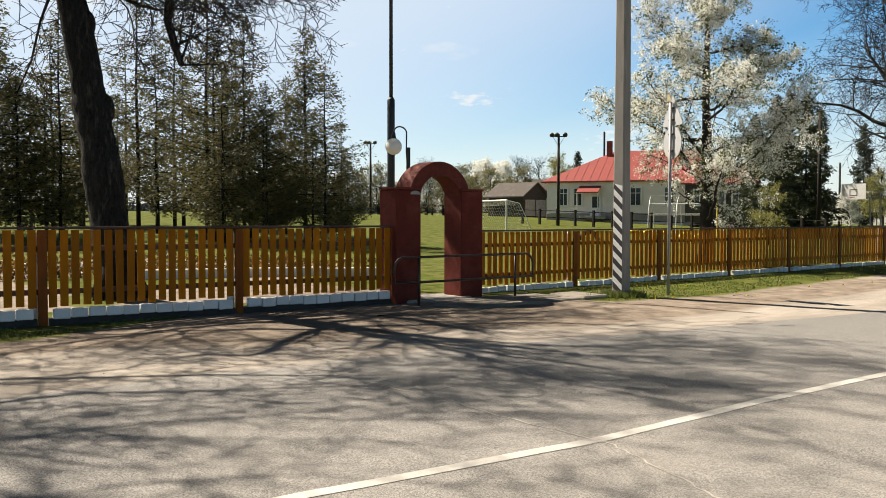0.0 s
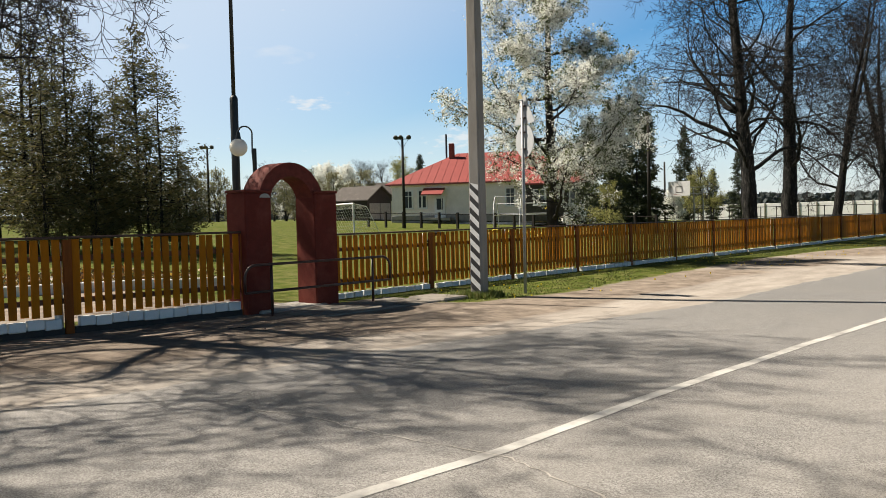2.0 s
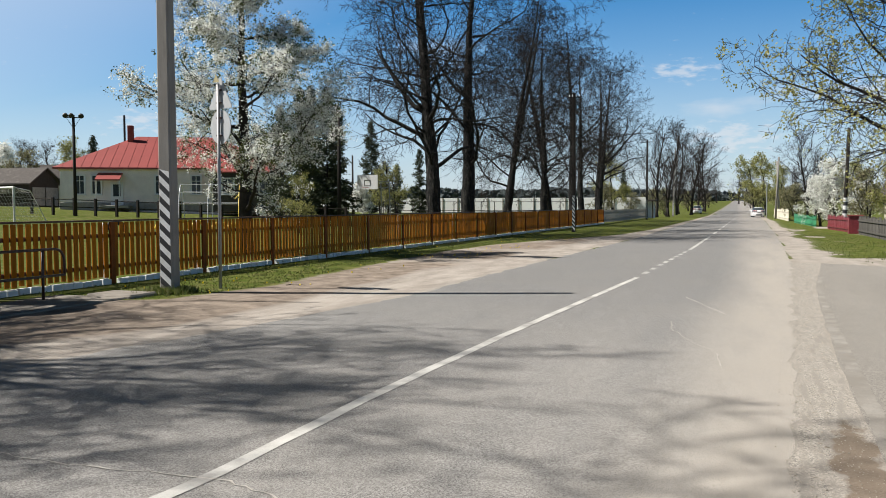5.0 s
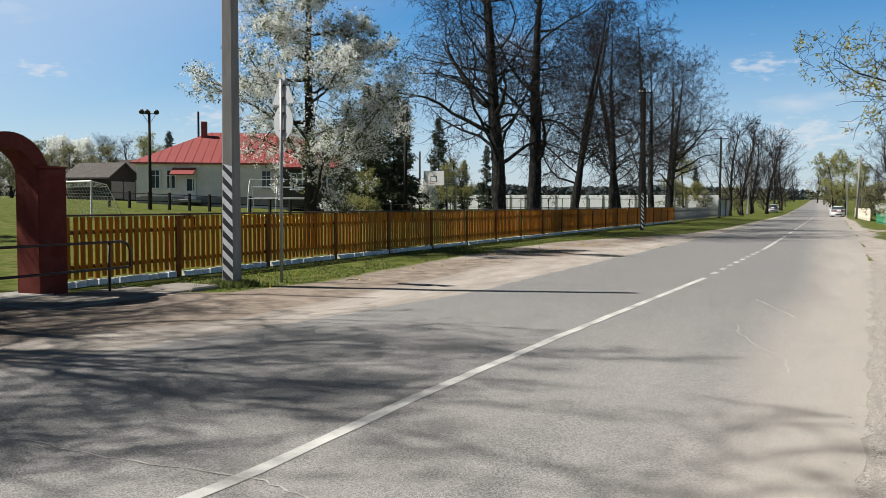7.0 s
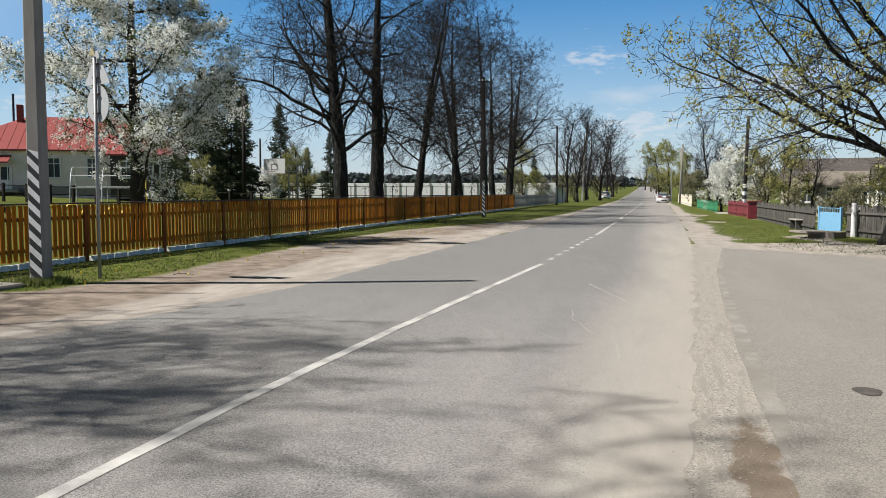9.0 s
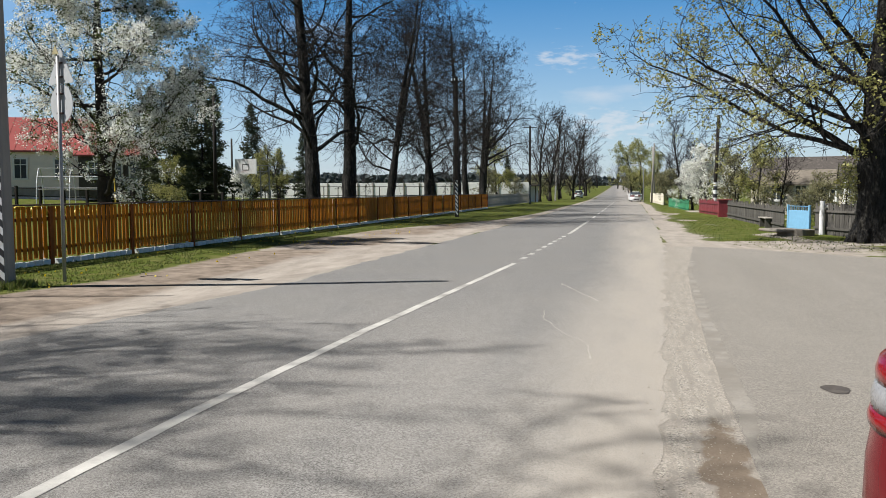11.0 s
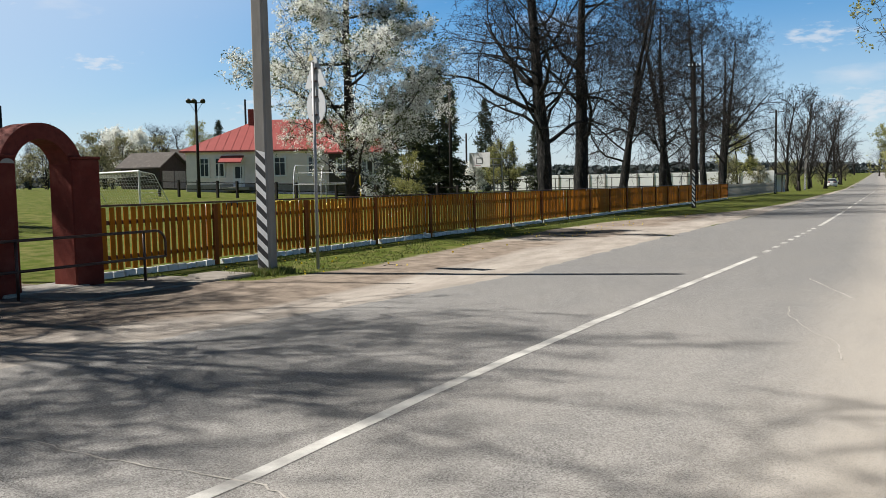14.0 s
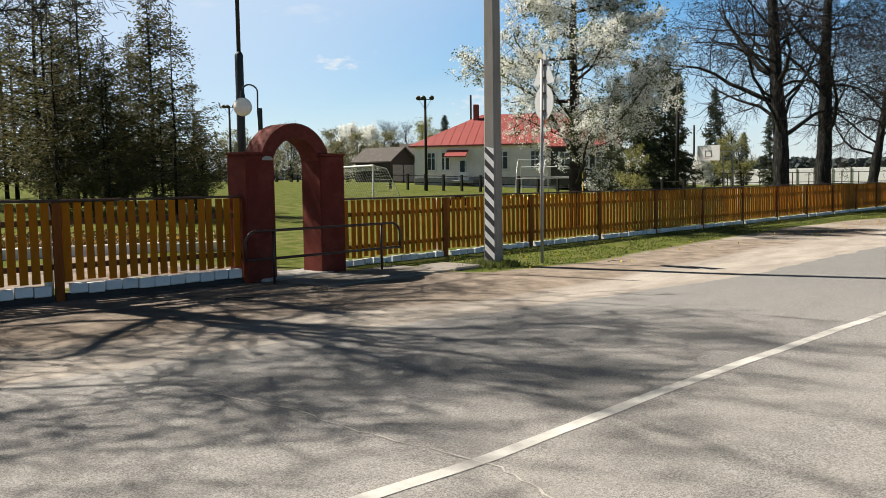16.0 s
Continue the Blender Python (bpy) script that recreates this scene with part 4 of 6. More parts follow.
LINDEN = dict(segs=(9, 8, 6, 4, 2), wob=(0.045, 0.19, 0.22, 0.18, 0.16), up=(0.01, 0.03, 0.012, -0.03, -0.05), tip=(0.06, 0.15, 0.2, 0.35, 0.5),
              sides=(12, 7, 5, 3, 3), kids=(19, 9, 7, 6), start=(0.20, 0.15, 0.12, 0.12), angle=((38, 82), (30, 66), (28, 68), (25, 75)),
              ratio=(0.40, 0.48, 0.50, 0.50), rr=(0.36, 0.48, 0.52, 0.6), min_r=0.0100, twig_from=3)
PEAR = dict(segs=(8, 7, 5, 3), wob=(0.03, 0.14, 0.2, 0.25), up=(0.02, 0.06, 0.03, 0.0), tip=(0.25, 0.2, 0.3, 0.5), sides=(10, 6, 4, 3), kids=(24, 12, 8),
            start=(0.17, 0.15, 0.2), angle=((48, 95), (30, 65), (30, 75)), ratio=(0.37, 0.42, 0.42), rr=(0.45, 0.55, 0.55), min_r=0.010, twig_from=2)
MAPLE = dict(segs=(7, 10, 7, 4, 2), wob=(0.05, 0.14, 0.23, 0.28, 0.3), up=(0.0, 0.05, 0.02, 0.0, 0.0), tip=(0.12, 0.15, 0.2, 0.4, 0.6), sides=(14, 8, 5, 3, 3), kids=(12, 10, 7, 7),
             start=(0.22, 0.15, 0.15, 0.15), angle=((45, 80), (28, 60), (30, 65), (30, 70)), ratio=(0.62, 0.45, 0.45, 0.5), rr=(0.27, 0.5, 0.5, 0.6), min_r=0.008, twig_from=3)
SMALL = dict(segs=(6, 5, 3, 2), wob=(0.06, 0.14, 0.2, 0.25), up=(0.02, 0.07, 0.04, 0.02), tip=(0.25, 0.2, 0.3, 0.5), sides=(7, 5, 3, 3), kids=(15, 8, 6),
             start=(0.12, 0.15, 0.15), angle=((30, 65), (30, 60), (30, 70)), ratio=(0.45, 0.45, 0.45), rr=(0.5, 0.5, 0.5), min_r=0.012, twig_from=2)


def grow_tree(name, seed, kind, h, r, label, bark, twig_mat, leaders=1, leaf=None, lean=(0, 0), aims=(), burls=(), boughs=()):
    """A tree with a trunk and limbs, a crown of twigs and, where it has them, leaves or blossom."""
    rng = random.Random(seed)
    P = dict(kind, tips=[], axes=[])
    g, tw = Geo(), Geo()
    for i in range(leaders):
        a = rng.uniform(0, 6.28) + i * 3.1
        d = Vector((lean[0] + (0.10 * math.cos(a) if leaders > 1 else 0), lean[1] + (0.10 * math.sin(a) if leaders > 1 else 0), 1)).normalized()
        base = Vector((0.5 * r * math.cos(a), 0.5 * r * math.sin(a), -0.3)) if leaders > 1 else Vector((0, 0, -0.3))
        limb(g, tw, rng, base, d, h * rng.uniform(0.92, 1.0), r * (0.75 if leaders > 1 else 1), 0, P)
    # limbs with a direction of their own
    for z, aim, ll, rr in aims:
        aim = Vector(aim).normalized()
        stem = max(P["axes"], key=lambda pts: sum(p.dot(aim) for p in pts))
        i = max(k for k in range(len(stem) - 1) if stem[k].z <= z)
        start = stem[i].lerp(stem[i + 1], (z - stem[i].z) / (stem[i + 1].z - stem[i].z))
        limb(g, tw, rng, start, aim, ll, rr, 1, P)
    # hanging boughs with twigs at their ends
    for pts, r0, r1, n_twigs in boughs:
        pts = [Vector(p) for p in pts]
        g.tube(pts, [r0 + (r1 - r0) * i / (len(pts) - 1) for i in range(len(pts))], 7)
        for i in range(n_twigs):
            k = rng.randrange(1, len(pts))
            limb(g, tw, rng, pts[k - 1].lerp(pts[k], rng.random()), Vector((rng.gauss(0.1, 0.5), rng.gauss(0.5, 0.6), rng.gauss(0.1, 0.5))).normalized(), rng.uniform(0.9, 2.2), r1 * 0.45, 2, P)
    # root flare
    for i in range(6):
        a = i * 1.05 + rng.uniform(-0.2, 0.2)
        g.tube([(r * 0.45 * math.cos(a), r * 0.45 * math.sin(a), 0.9), (r * 0.8 * math.cos(a), r * 0.8 * math.sin(a), 0.3), (r * 1.5 * math.cos(a), r * 1.5 * math.sin(a), -0.15)], [r * 0.35, r * 0.4, r * 0.2], 6)
    for bz, bo, br in burls:
        axis_p = min(P["axes"][0], key=lambda q: abs(q.z - bz))
        g.ball((axis_p.x + 0.33 * bo, axis_p.y + bo, bz), br, 14, 10, (0.8, 0.8, 1.5))
    tree = thing(name, pose(0, 0, 0), label, "tree")
    part("trunk", g, bark, tree, smooth=True)
    part("crown", tw, twig_mat, tree, "bare fine twigs")
    if leaf:
        for nm, mat_leaf, count, size, jitter, lab in leaf:
            lg = Geo()
            for i in range(count):
                if i % 13 == 0:
                    c = P["tips"][rng.randrange(len(P["tips"]))] + Vector((rng.gauss(0, jitter), rng.gauss(0, jitter), rng.gauss(0, jitter)))
                w = size * 1.25
                lg.leaf(c + Vector((rng.gauss(0, w), rng.gauss(0, w), rng.gauss(0, w))), size * rng.uniform(0.6, 1.3), rng, rng.uniform(0.9, 1.5))
            part(nm, lg, mat_leaf, tree, lab)
    return tree


def grow_conifer(name, seed, h, spread_r, label, mat_leaf, droop=-0.25, dense=1.0, loose=0.5, bare=0.08, stems=1, fine=0.85, more=1.7):
    rng = random.Random(seed)
    g, lv = Geo(), Geo()
    for s in range(stems):
        ox, oy = (rng.uniform(-0.6, 0.6), rng.uniform(-0.6, 0.6)) if stems > 1 else (0, 0)
        hh = h * (1 if s == 0 else rng.uniform(0.65, 0.9))
        stem = [(ox * (1 - 0 * t) + rng.gauss(0, 0.05) * t, oy + rng.gauss(0, 0.05) * t, hh * t - 0.2 * (1 - t)) for t in np.linspace(0, 1, 8)]
        g.tube(stem, [0.008 * h * (1.05 - t) + 0.008 for t in np.linspace(0, 1, 8)], 7)
        n = int(95 * dense / stems ** 0.5)
        for i in range(n):
            t = bare + (1 - bare) * (i + rng.random()) / n
            z = hh * t
            prof = (1 - t) ** 0.75 * (0.55 + 0.45 * min(1, (t - bare) / 0.12)) + 0.03
            ln = spread_r * prof * rng.uniform(0.45, 1.15)
            a = rng.uniform(0, 6.283)
            pts = []
            for k in range(5):
                u = k / 4
                pts.append(Vector((ox + math.cos(a) * ln * u, oy + math.sin(a) * ln * u, z + ln * (droop * u + 0.35 * u * u * loose) + rng.gauss(0, 0.03))))
            g.tube(pts, [0.02 * (1.1 - k / 4) + 0.004 for k in range(5)], 4, caps=False)
            m = int((10 + 26 * ln / max(0.5, spread_r)) * dense * more * (1.4 if t < 0.42 else 0.9))
            for k in range(m):
                u = rng.uniform(0.15, 1.0) ** 0.8
                i0 = min(3, int(u * 4))
                p = pts[i0].lerp(pts[i0 + 1], u * 4 - i0)
                ax = Vector((math.cos(a) + rng.gauss(0, 0.5), math.sin(a) + rng.gauss(0, 0.5), rng.gauss(-0.25, 0.5)))
                lv.leaf(p + Vector((rng.gauss(0, 0.13), rng.gauss(0, 0.13), rng.gauss(-0.06, 0.12))), fine * rng.uniform(0.04, 0.085), rng, rng.uniform(2.0, 4.5), ax)
                lv.leaf(p + Vector((rng.gauss(0, 0.16), rng.gauss(0, 0.16), rng.gauss(-0.08, 0.14))), fine * rng.uniform(0.04, 0.085), rng, rng.uniform(2.0, 4.5), ax)
    tree = thing(name, pose(0, 0, 0), label, "tree")
    part("trunk", g, M_LINDEN, tree)
    part("crown", lv, mat_leaf, tree)
    return tree


def plant(tree, x, y, turn=0, s=1.0, first=False, lean=(0, 0), label=None):
    m = pose(x, y, height(x, y) - 0.02, lean[0], lean[1], turn)
    if first:
        tree.matrix_basis = m
        tree.scale = (s, s, s)
        ob = tree
    else:
        keep = tree.scale.copy()
        tree.scale = (s, s, s)
        ob = copy_thing(tree, m)
        tree.scale = keep
    if label:
        ob["label"] = label
    return ob


# roadside lindens inside the fence
linden_label = "tall bare linden with dark furrowed trunk behind the fence"
linden_a = grow_tree("linden_tree", 11, LINDEN, 18.0, 0.50, linden_label, M_LINDEN, M_TWIG, leaders=2, aims=((5.2, (-0.95, -0.35, 0.25), 6.5, 0.13), (6.5, (-0.8, 0.1, 0.6), 7.0, 0.15), (6.0, (0.6, -0.5, 0.6), 6.0, 0.13)))
linden_b = grow_tree("linden_tree", 23, LINDEN, 18.5, 0.44, linden_label, M_LINDEN, M_TWIG)
linden_c = grow_tree("linden_tree", 37, LINDEN, 17.5, 0.36, linden_label, M_LINDEN, M_TWIG, leaders=2)
linden_d = grow_tree("linden_tree", 41, LINDEN, 17.0, 0.32, linden_label, M_LINDEN, M_TWIG)
plant(linden_a, -15.3, 43.0, 0, 1.0, True)
plant(linden_b, -15.2, 47.6, 100, 1.0, True)
plant(linden_c, -15.2, 55.6, 200, 1.0, True)
plant(linden_d, -15.2, 67.3, 10, 1.0, True)
linden_e = grow_tree("linden_tree", 37, dict(LINDEN, start=(0.40, 0.15, 0.15, 0.15), kids=(26, 11, 8, 6), ratio=(0.39, 0.48, 0.50, 0.50), rr=(0.46, 0.55, 0.58, 0.62), min_r=0.009), 17.8, 0.40, "old bare linden with a thick dark trunk by the gate", M_LINDEN, M_TWIG, lean=(-0.012, -0.018), burls=((3.65, 0.20, 0.20), (5.3, 0.17, 0.17)),
                     boughs=((((0.05, 0.3, 9.2), (0.22, 0.80, 7.2), (0.29, 0.92, 5.8), (0.27, 0.89, 5.4), (0.33, 1.03, 4.85), (0.36, 1.13, 4.55)), 0.12, 0.06, 12), (((-0.1, -0.4, 8.5), (-0.36, -1.12, 5.6), (-0.40, -1.25, 5.2), (-0.45, -1.41, 4.45), (-0.53, -1.66, 3.8)), 0.035, 0.012, 2)),
                     aims=((7.0, (0.45, 0.85, -0.10), 5.5, 0.06), (7.6, (-0.3, 0.9, -0.15), 5.5, 0.06), (7.2, (-0.3, -0.95, -0.12), 5.0, 0.05),
                           (6.4, (0.5, 0.8, -0.05), 4.0, 0.05), (6.9, (0.2, 0.95, -0.10), 4.2, 0.05), (7.4, (0.55, 0.6, -0.10), 4.5, 0.05), (6.7, (-0.2, 0.97, -0.08), 4.0, 0.05)))
plant(linden_e, -15.95, 6.35, 0, 1.0, True)
for src, x, y, turn, s in ((linden_c, -15.4, 71.8, 20, 0.95), (linden_b, -15.0, 79.5, 250, 0.98), (linden_d, -15.4, 87.0, 120, 1.05), (linden_a, -15.0, 93.0, 190, 0.95),
                           (linden_c, -16.0, -1.9, 150, 1.1)):
    plant(src, x, y, turn, s)


# ---- things at the gate and along the verge ----
pole_square(-10.75, 14.95, 9.2, 0.29, 0.21, "tall concrete utility pole with black and white painted bands", turn=6, base=0.03)


def build_lamps():
    x, y = -14.87, 11.99
    p = thing("lamp_mast", pose(x, y, height(x, y)), "tall dark green steel mast behind the gate", "mast")
    zt = 4.29 - height(x, y)
    part("lower_shaft", Geo().tube([(0, 0, -0.2), (0, 0, zt), (0, 0, zt + 0.06)], [0.085, 0.085, 0.05], 12), M_DARKPOLE, p, smooth=True)
    part("upper_shaft", Geo().tube([(0, 0, zt), (0, 0, 9.5)], [0.042, 0.038], 10), M_DARKPOLE, p, smooth=True)
    x, y = -14.41, 12.13
    bx, by = -14.11, 11.52
    zb, ztop = 3.18, 3.64
    lamp = thing("globe_lamp", pose(x, y, height(x, y)), "opal globe lamp hanging from a curved arm on a dark post", "street lamp")
    h = height(x, y)
    zp = 3.21 - h
    part("post", Geo().tube([(0, 0, -0.2), (0, 0, zp)], 0.045, 10), M_DARKPOLE, lamp, smooth=True)
    part("clamp", Geo().box(0.04, -0.05, zp - 0.28, 0.05, 0.05, 0.5, 0.01), M_DARKPOLE, lamp)
    dx, dy = (bx - x), (by - y)
    pts = [(0.05, -0.05, zp - 0.5), (0.05 + dx * 0.1, dy * 0.12 - 0.04, zp - 0.1), (dx * 0.12, dy * 0.12, ztop - h - 0.12)]
    for a in np.linspace(0.3, math.pi, 9):
        u = 0.12 + 0.88 * (1 - math.cos(a)) / 2
        pts.append((dx * u, dy * u, ztop - h - 0.12 + 0.12 * math.sin(a) - 0.06 * (a / math.pi) ** 3))
    part("arm", Geo().tube(pts, 0.016, 8), M_DARKPOLE, lamp, smooth=True)
    part("socket", Geo().tube([(dx, dy, ztop - h - 0.16), (dx, dy, zb - h + 0.15)], [0.035, 0.06], 12), M_DARKPOLE, lamp)
    part("globe", Geo().ball((dx, dy, zb - h), 0.178, 24, 16), M_OPAL, lamp, "white opal globe", smooth=True)


build_lamps()


def build_sign():
    x, y = -10.36, 16.03
    s = thing("road_sign", pose(x, y, 0.03, 0, 0.3, -22), "two road signs seen from behind on a grey steel post", "road sign")
    h = 4.24 - 0.03
    part("post", Geo().tube([(0, 0, -0.2), (0, 0, h - 0.12)], 0.033, 10), M_GALV, s, smooth=True)
    zt = h
    r = 0.40
    tri = [(-0.36, -0.62), (0.36, -0.62), (0.385, -0.58), (0.03, 0.0), (-0.03, 0.0), (-0.385, -0.58)]
    part("triangle_plate", Geo().prism([(a, zt + b) for a, b in tri], 0.012, pose(0, 0.045, 0)), M_SIGNBACK, s, "plain grey back of a triangular plate")
    part("round_plate", Geo().tube([(0, 0.047, zt - 0.98), (0, 0.059, zt - 0.98)], 0.345, 36), M_SIGNBACK, s, "plain grey back of a round plate")
    for z in (zt - 0.25, zt - 0.5, zt - 0.8, zt - 1.15):
        part("bracket", Geo().box(0, 0.02, z, 0.16, 0.05, 0.03, 0.004), M_STEEL, s)
    part("spare_tip", Geo().prism([(-0.10, zt - 0.10), (0.10, zt - 0.10), (0.0, zt + 0.07)], 0.01, pose(0, -0.05, 0)), M_OLDTIP, s, "yellowed tip of an old plate")


build_sign()

# kerbs and beds in the park behind the fence
ka, kb = Vector((*(-18.91, 7.54), 0)), Vector((*(-17.35, 13.88), 0))
stone_mesh = Geo().box(0, 0, 0.09, 0.46, 0.14, 0.26, 0.02).mesh("kerb_stone", M_WHITEWASH)
kerb = thing("bed_kerb", pose(ka.x, ka.y, height(ka.x, ka.y)), "row of whitewashed kerb stones round a flower bed", "kerb")
n = 18
kd = (kb - ka) / n
for i in range(n):
    q = ka + kd * i
    part("kerb_stone", stone_mesh, None, kerb, m=pose(q.x - ka.x, q.y - ka.y, height(q.x, q.y) - height(ka.x, ka.y), 0, 0, math.degrees(math.atan2(kd.y, kd.x)) + (i % 3 - 1) * 1.5))
rng = random.Random(5)
fl = Geo()
for i in range(7000):
    t, w = rng.uniform(-0.5, 1.0), -0.25 - 3.2 * rng.random() ** 1.3
    q = ka.lerp(kb, t) + Vector((w, 0.5 * w, 0))
    fl.leaf((q.x, q.y, height(q.x, q.y) + rng.uniform(0.03, 0.3 + 0.35 * abs(noise.noise((q.x * 0.7, q.y * 0.7, 4))))), rng.uniform(0.05, 0.11), rng)
solo("flower_bed", fl, M_FLOWER, "low spring flowers in the bed", "flower bed", kind="stuff")


# ---- house with the red roof and its yard ----
def window(parent, x, z, w, h, y=0.0, mat_frame=None):
    """A window in a front wall that faces -y; x is its middle, z its sill."""
    f = mat_frame or M_WINFRAME
    wn = part("window", Geo().box(x, y - 0.02, z + h / 2, w - 0.02, 0.03, h - 0.02), M_GLASS, parent, "dark window pane in a white frame")
    fr = Geo()
    fr.box(x - w / 2, y, z + h / 2, 0.13, 0.12, h + 0.13, 0.01).box(x + w / 2, y, z + h / 2, 0.13, 0.12, h + 0.13, 0.01)
    fr.box(x, y, z + h, w, 0.12, 0.09, 0.01).box(x, y, z, w, 0.12, 0.09, 0.01)
    fr.box(x, y + 0.01, z + h / 2, 0.055, 0.08, h, 0.008).box(x, y + 0.01, z + h * 0.7, w, 0.075, 0.05, 0.008)
    part("frame", fr, f, wn, m=pose(0, -0.03, 0))
    part("sill", Geo().box(x, y - 0.06, z - 0.07, w + 0.22, 0.2, 0.05, 0.01), f, wn)


def gable_or_hip(w, d, z, rise, over, hip, m=None, thick=0.12):
    """A roof over a box from (0, 0) to (w, d), eaves at z."""
    g = Geo()
    a, b, c, e = -over, w + over, -over, d + over
    r0, r1 = (d / 2 + over if hip else 0) + a, b - (d / 2 + over if hip else 0)
    mid = d / 2
    pts = [(a, c, z), (b, c, z), (b, e, z), (a, e, z), (r0, mid, z + rise), (r1, mid, z + rise)]
    pts += [(x, y, zz - thick) for x, y, zz in pts[:4]] + [(r0, mid, z + rise - thick), (r1, mid, z + rise - thick)]
    fs = [(0, 1, 5, 4), (2, 3, 4, 5), (1, 2, 5), (3, 0, 4)] if hip else [(0, 1, 5, 4), (2, 3, 4, 5), (0, 4, 10, 6), (4, 3, 9, 10), (1, 7, 11, 5), (5, 11, 8, 2), (6, 10, 11, 7), (8, 11, 10, 9)]
    fs += [(0, 6, 7, 1), (2, 8, 9, 3)]
    if hip:
        fs += [(1, 7, 8, 2), (3, 9, 6, 0), (6, 9, 8, 7)]
    return g.put([m @ Vector(p) for p in pts] if m else pts, fs)


def build_house():
    ax, ay = -51.00, 54.18
    bx, by = -36.31, 62.36
    zb, ze, zr = 1.66, 4.82, 7.69
    w, d = math.hypot(bx - ax, by - ay), 10.0
    he, rise = ze - zb, zr - ze
    ho = thing("school_house", pose(ax, ay, zb, 0, 0, math.degrees(math.atan2(by - ay, bx - ax))), "long pale brick one-storey house with a red metal roof", "house")
    part("wall", Geo().box(w / 2, d / 2, he / 2 - 0.3, w, d, he + 0.6), M_BRICKW, ho)
    part("base_course", Geo().box(w / 2, d / 2, 0.05, w + 0.12, d + 0.12, 0.7, 0.02), M_CONC, ho)
    part("cornice", Geo().box(w / 2, d / 2, he - 0.13, w + 0.2, d + 0.2, 0.24, 0.03), M_BRICKW, ho)
    roof = part("roof", gable_or_hip(w, d, he, rise, 0.45, True), M_ROOFRED, ho, "red sheet metal hip roof")
    for i in range(26):
        t = i / 25
        x = -0.45 + t * (w + 0.9)
        k = min(1, (t * (w + 0.9)) / (d / 2 + 0.45), ((1 - t) * (w + 0.9)) / (d / 2 + 0.45))
        part("seam", Geo().tube([(x, -0.45, he + 0.02), (x, -0.45 + (d / 2 + 0.45) * k, he + rise * k + 0.012)], 0.013, 4), M_ROOFRED, roof)
    part("chimney", Geo().box(w * 0.275, d * 0.42, he + rise * 0.95, 0.46, 0.46, 2.0, 0.02), M_CHIM, roof, "brick chimney")
    part("flue", Geo().tube([(w * 0.225, d * 0.6, he + 0.6), (w * 0.225, d * 0.6, he + rise + 1.9)], 0.09, 10), M_DARKPOLE, roof, "dark steel flue")
    k = w / 362
    for px0, px1 in ((24, 40), (51, 67), (155, 175), (215, 232)):
        window(ho, (px0 + px1) / 2 * k, 1.05, (px1 - px0) * k, 1.5)
    door = part("door", Geo().box(92 * k, -0.03, 1.0, 0.95, 0.1, 2.0, 0.01), M_WINFRAME, ho, "white door with a dark pane")
    part("pane", Geo().box(92 * k, -0.09, 1.35, 0.55, 0.03, 0.95), M_GLASS, door)
    part("step", Geo().box(92 * k, -0.7, 0.02, 2.2, 1.3, 0.3, 0.03), M_CONC, ho)
    can = part("canopy", Geo().put([(62 * k, -0.02, 2.75), (102 * k, -0.02, 2.75), (102 * k, -1.3, 2.2), (62 * k, -1.3, 2.2), (62 * k, -0.02, 2.65), (102 * k, -0.02, 2.65), (102 * k, -1.3, 2.1), (62 * k, -1.3, 2.1)],
                                   [(0, 3, 2, 1), (4, 5, 6, 7), (3, 7, 6, 2), (0, 4, 7, 3), (1, 2, 6, 5)]), M_ROOFRED, ho, "small red metal canopy over the door")
    for x in (63 * k, 101 * k):
        part("canopy_post", Geo().tube([(x, -1.25, 0), (x, -1.25, 2.15)], 0.04, 6), M_WINFRAME, can)
    # lower wing with a glazed porch at the far end
    wing = thing("house_wing", pose(bx, by, zb, 0, 0, math.degrees(math.atan2(by - ay, bx - ax))), "low dark house wing with red roof and glazed porch", "house")
    part("wall", Geo().box(-2.2, -2.2, 1.2, 5.0, 4.2, 3.0), M_SLATE, wing)
    part("roof", gable_or_hip(5.0, 4.2, 2.7, 1.3, 0.3, False, pose(-4.7, -4.3, 0)), M_ROOFRED, wing, "red sheet metal gable roof")
    for x in (-3.6, -2.2, -0.8):
        window(wing, x, 1.0, 0.9, 1.2, -4.32)


build_house()


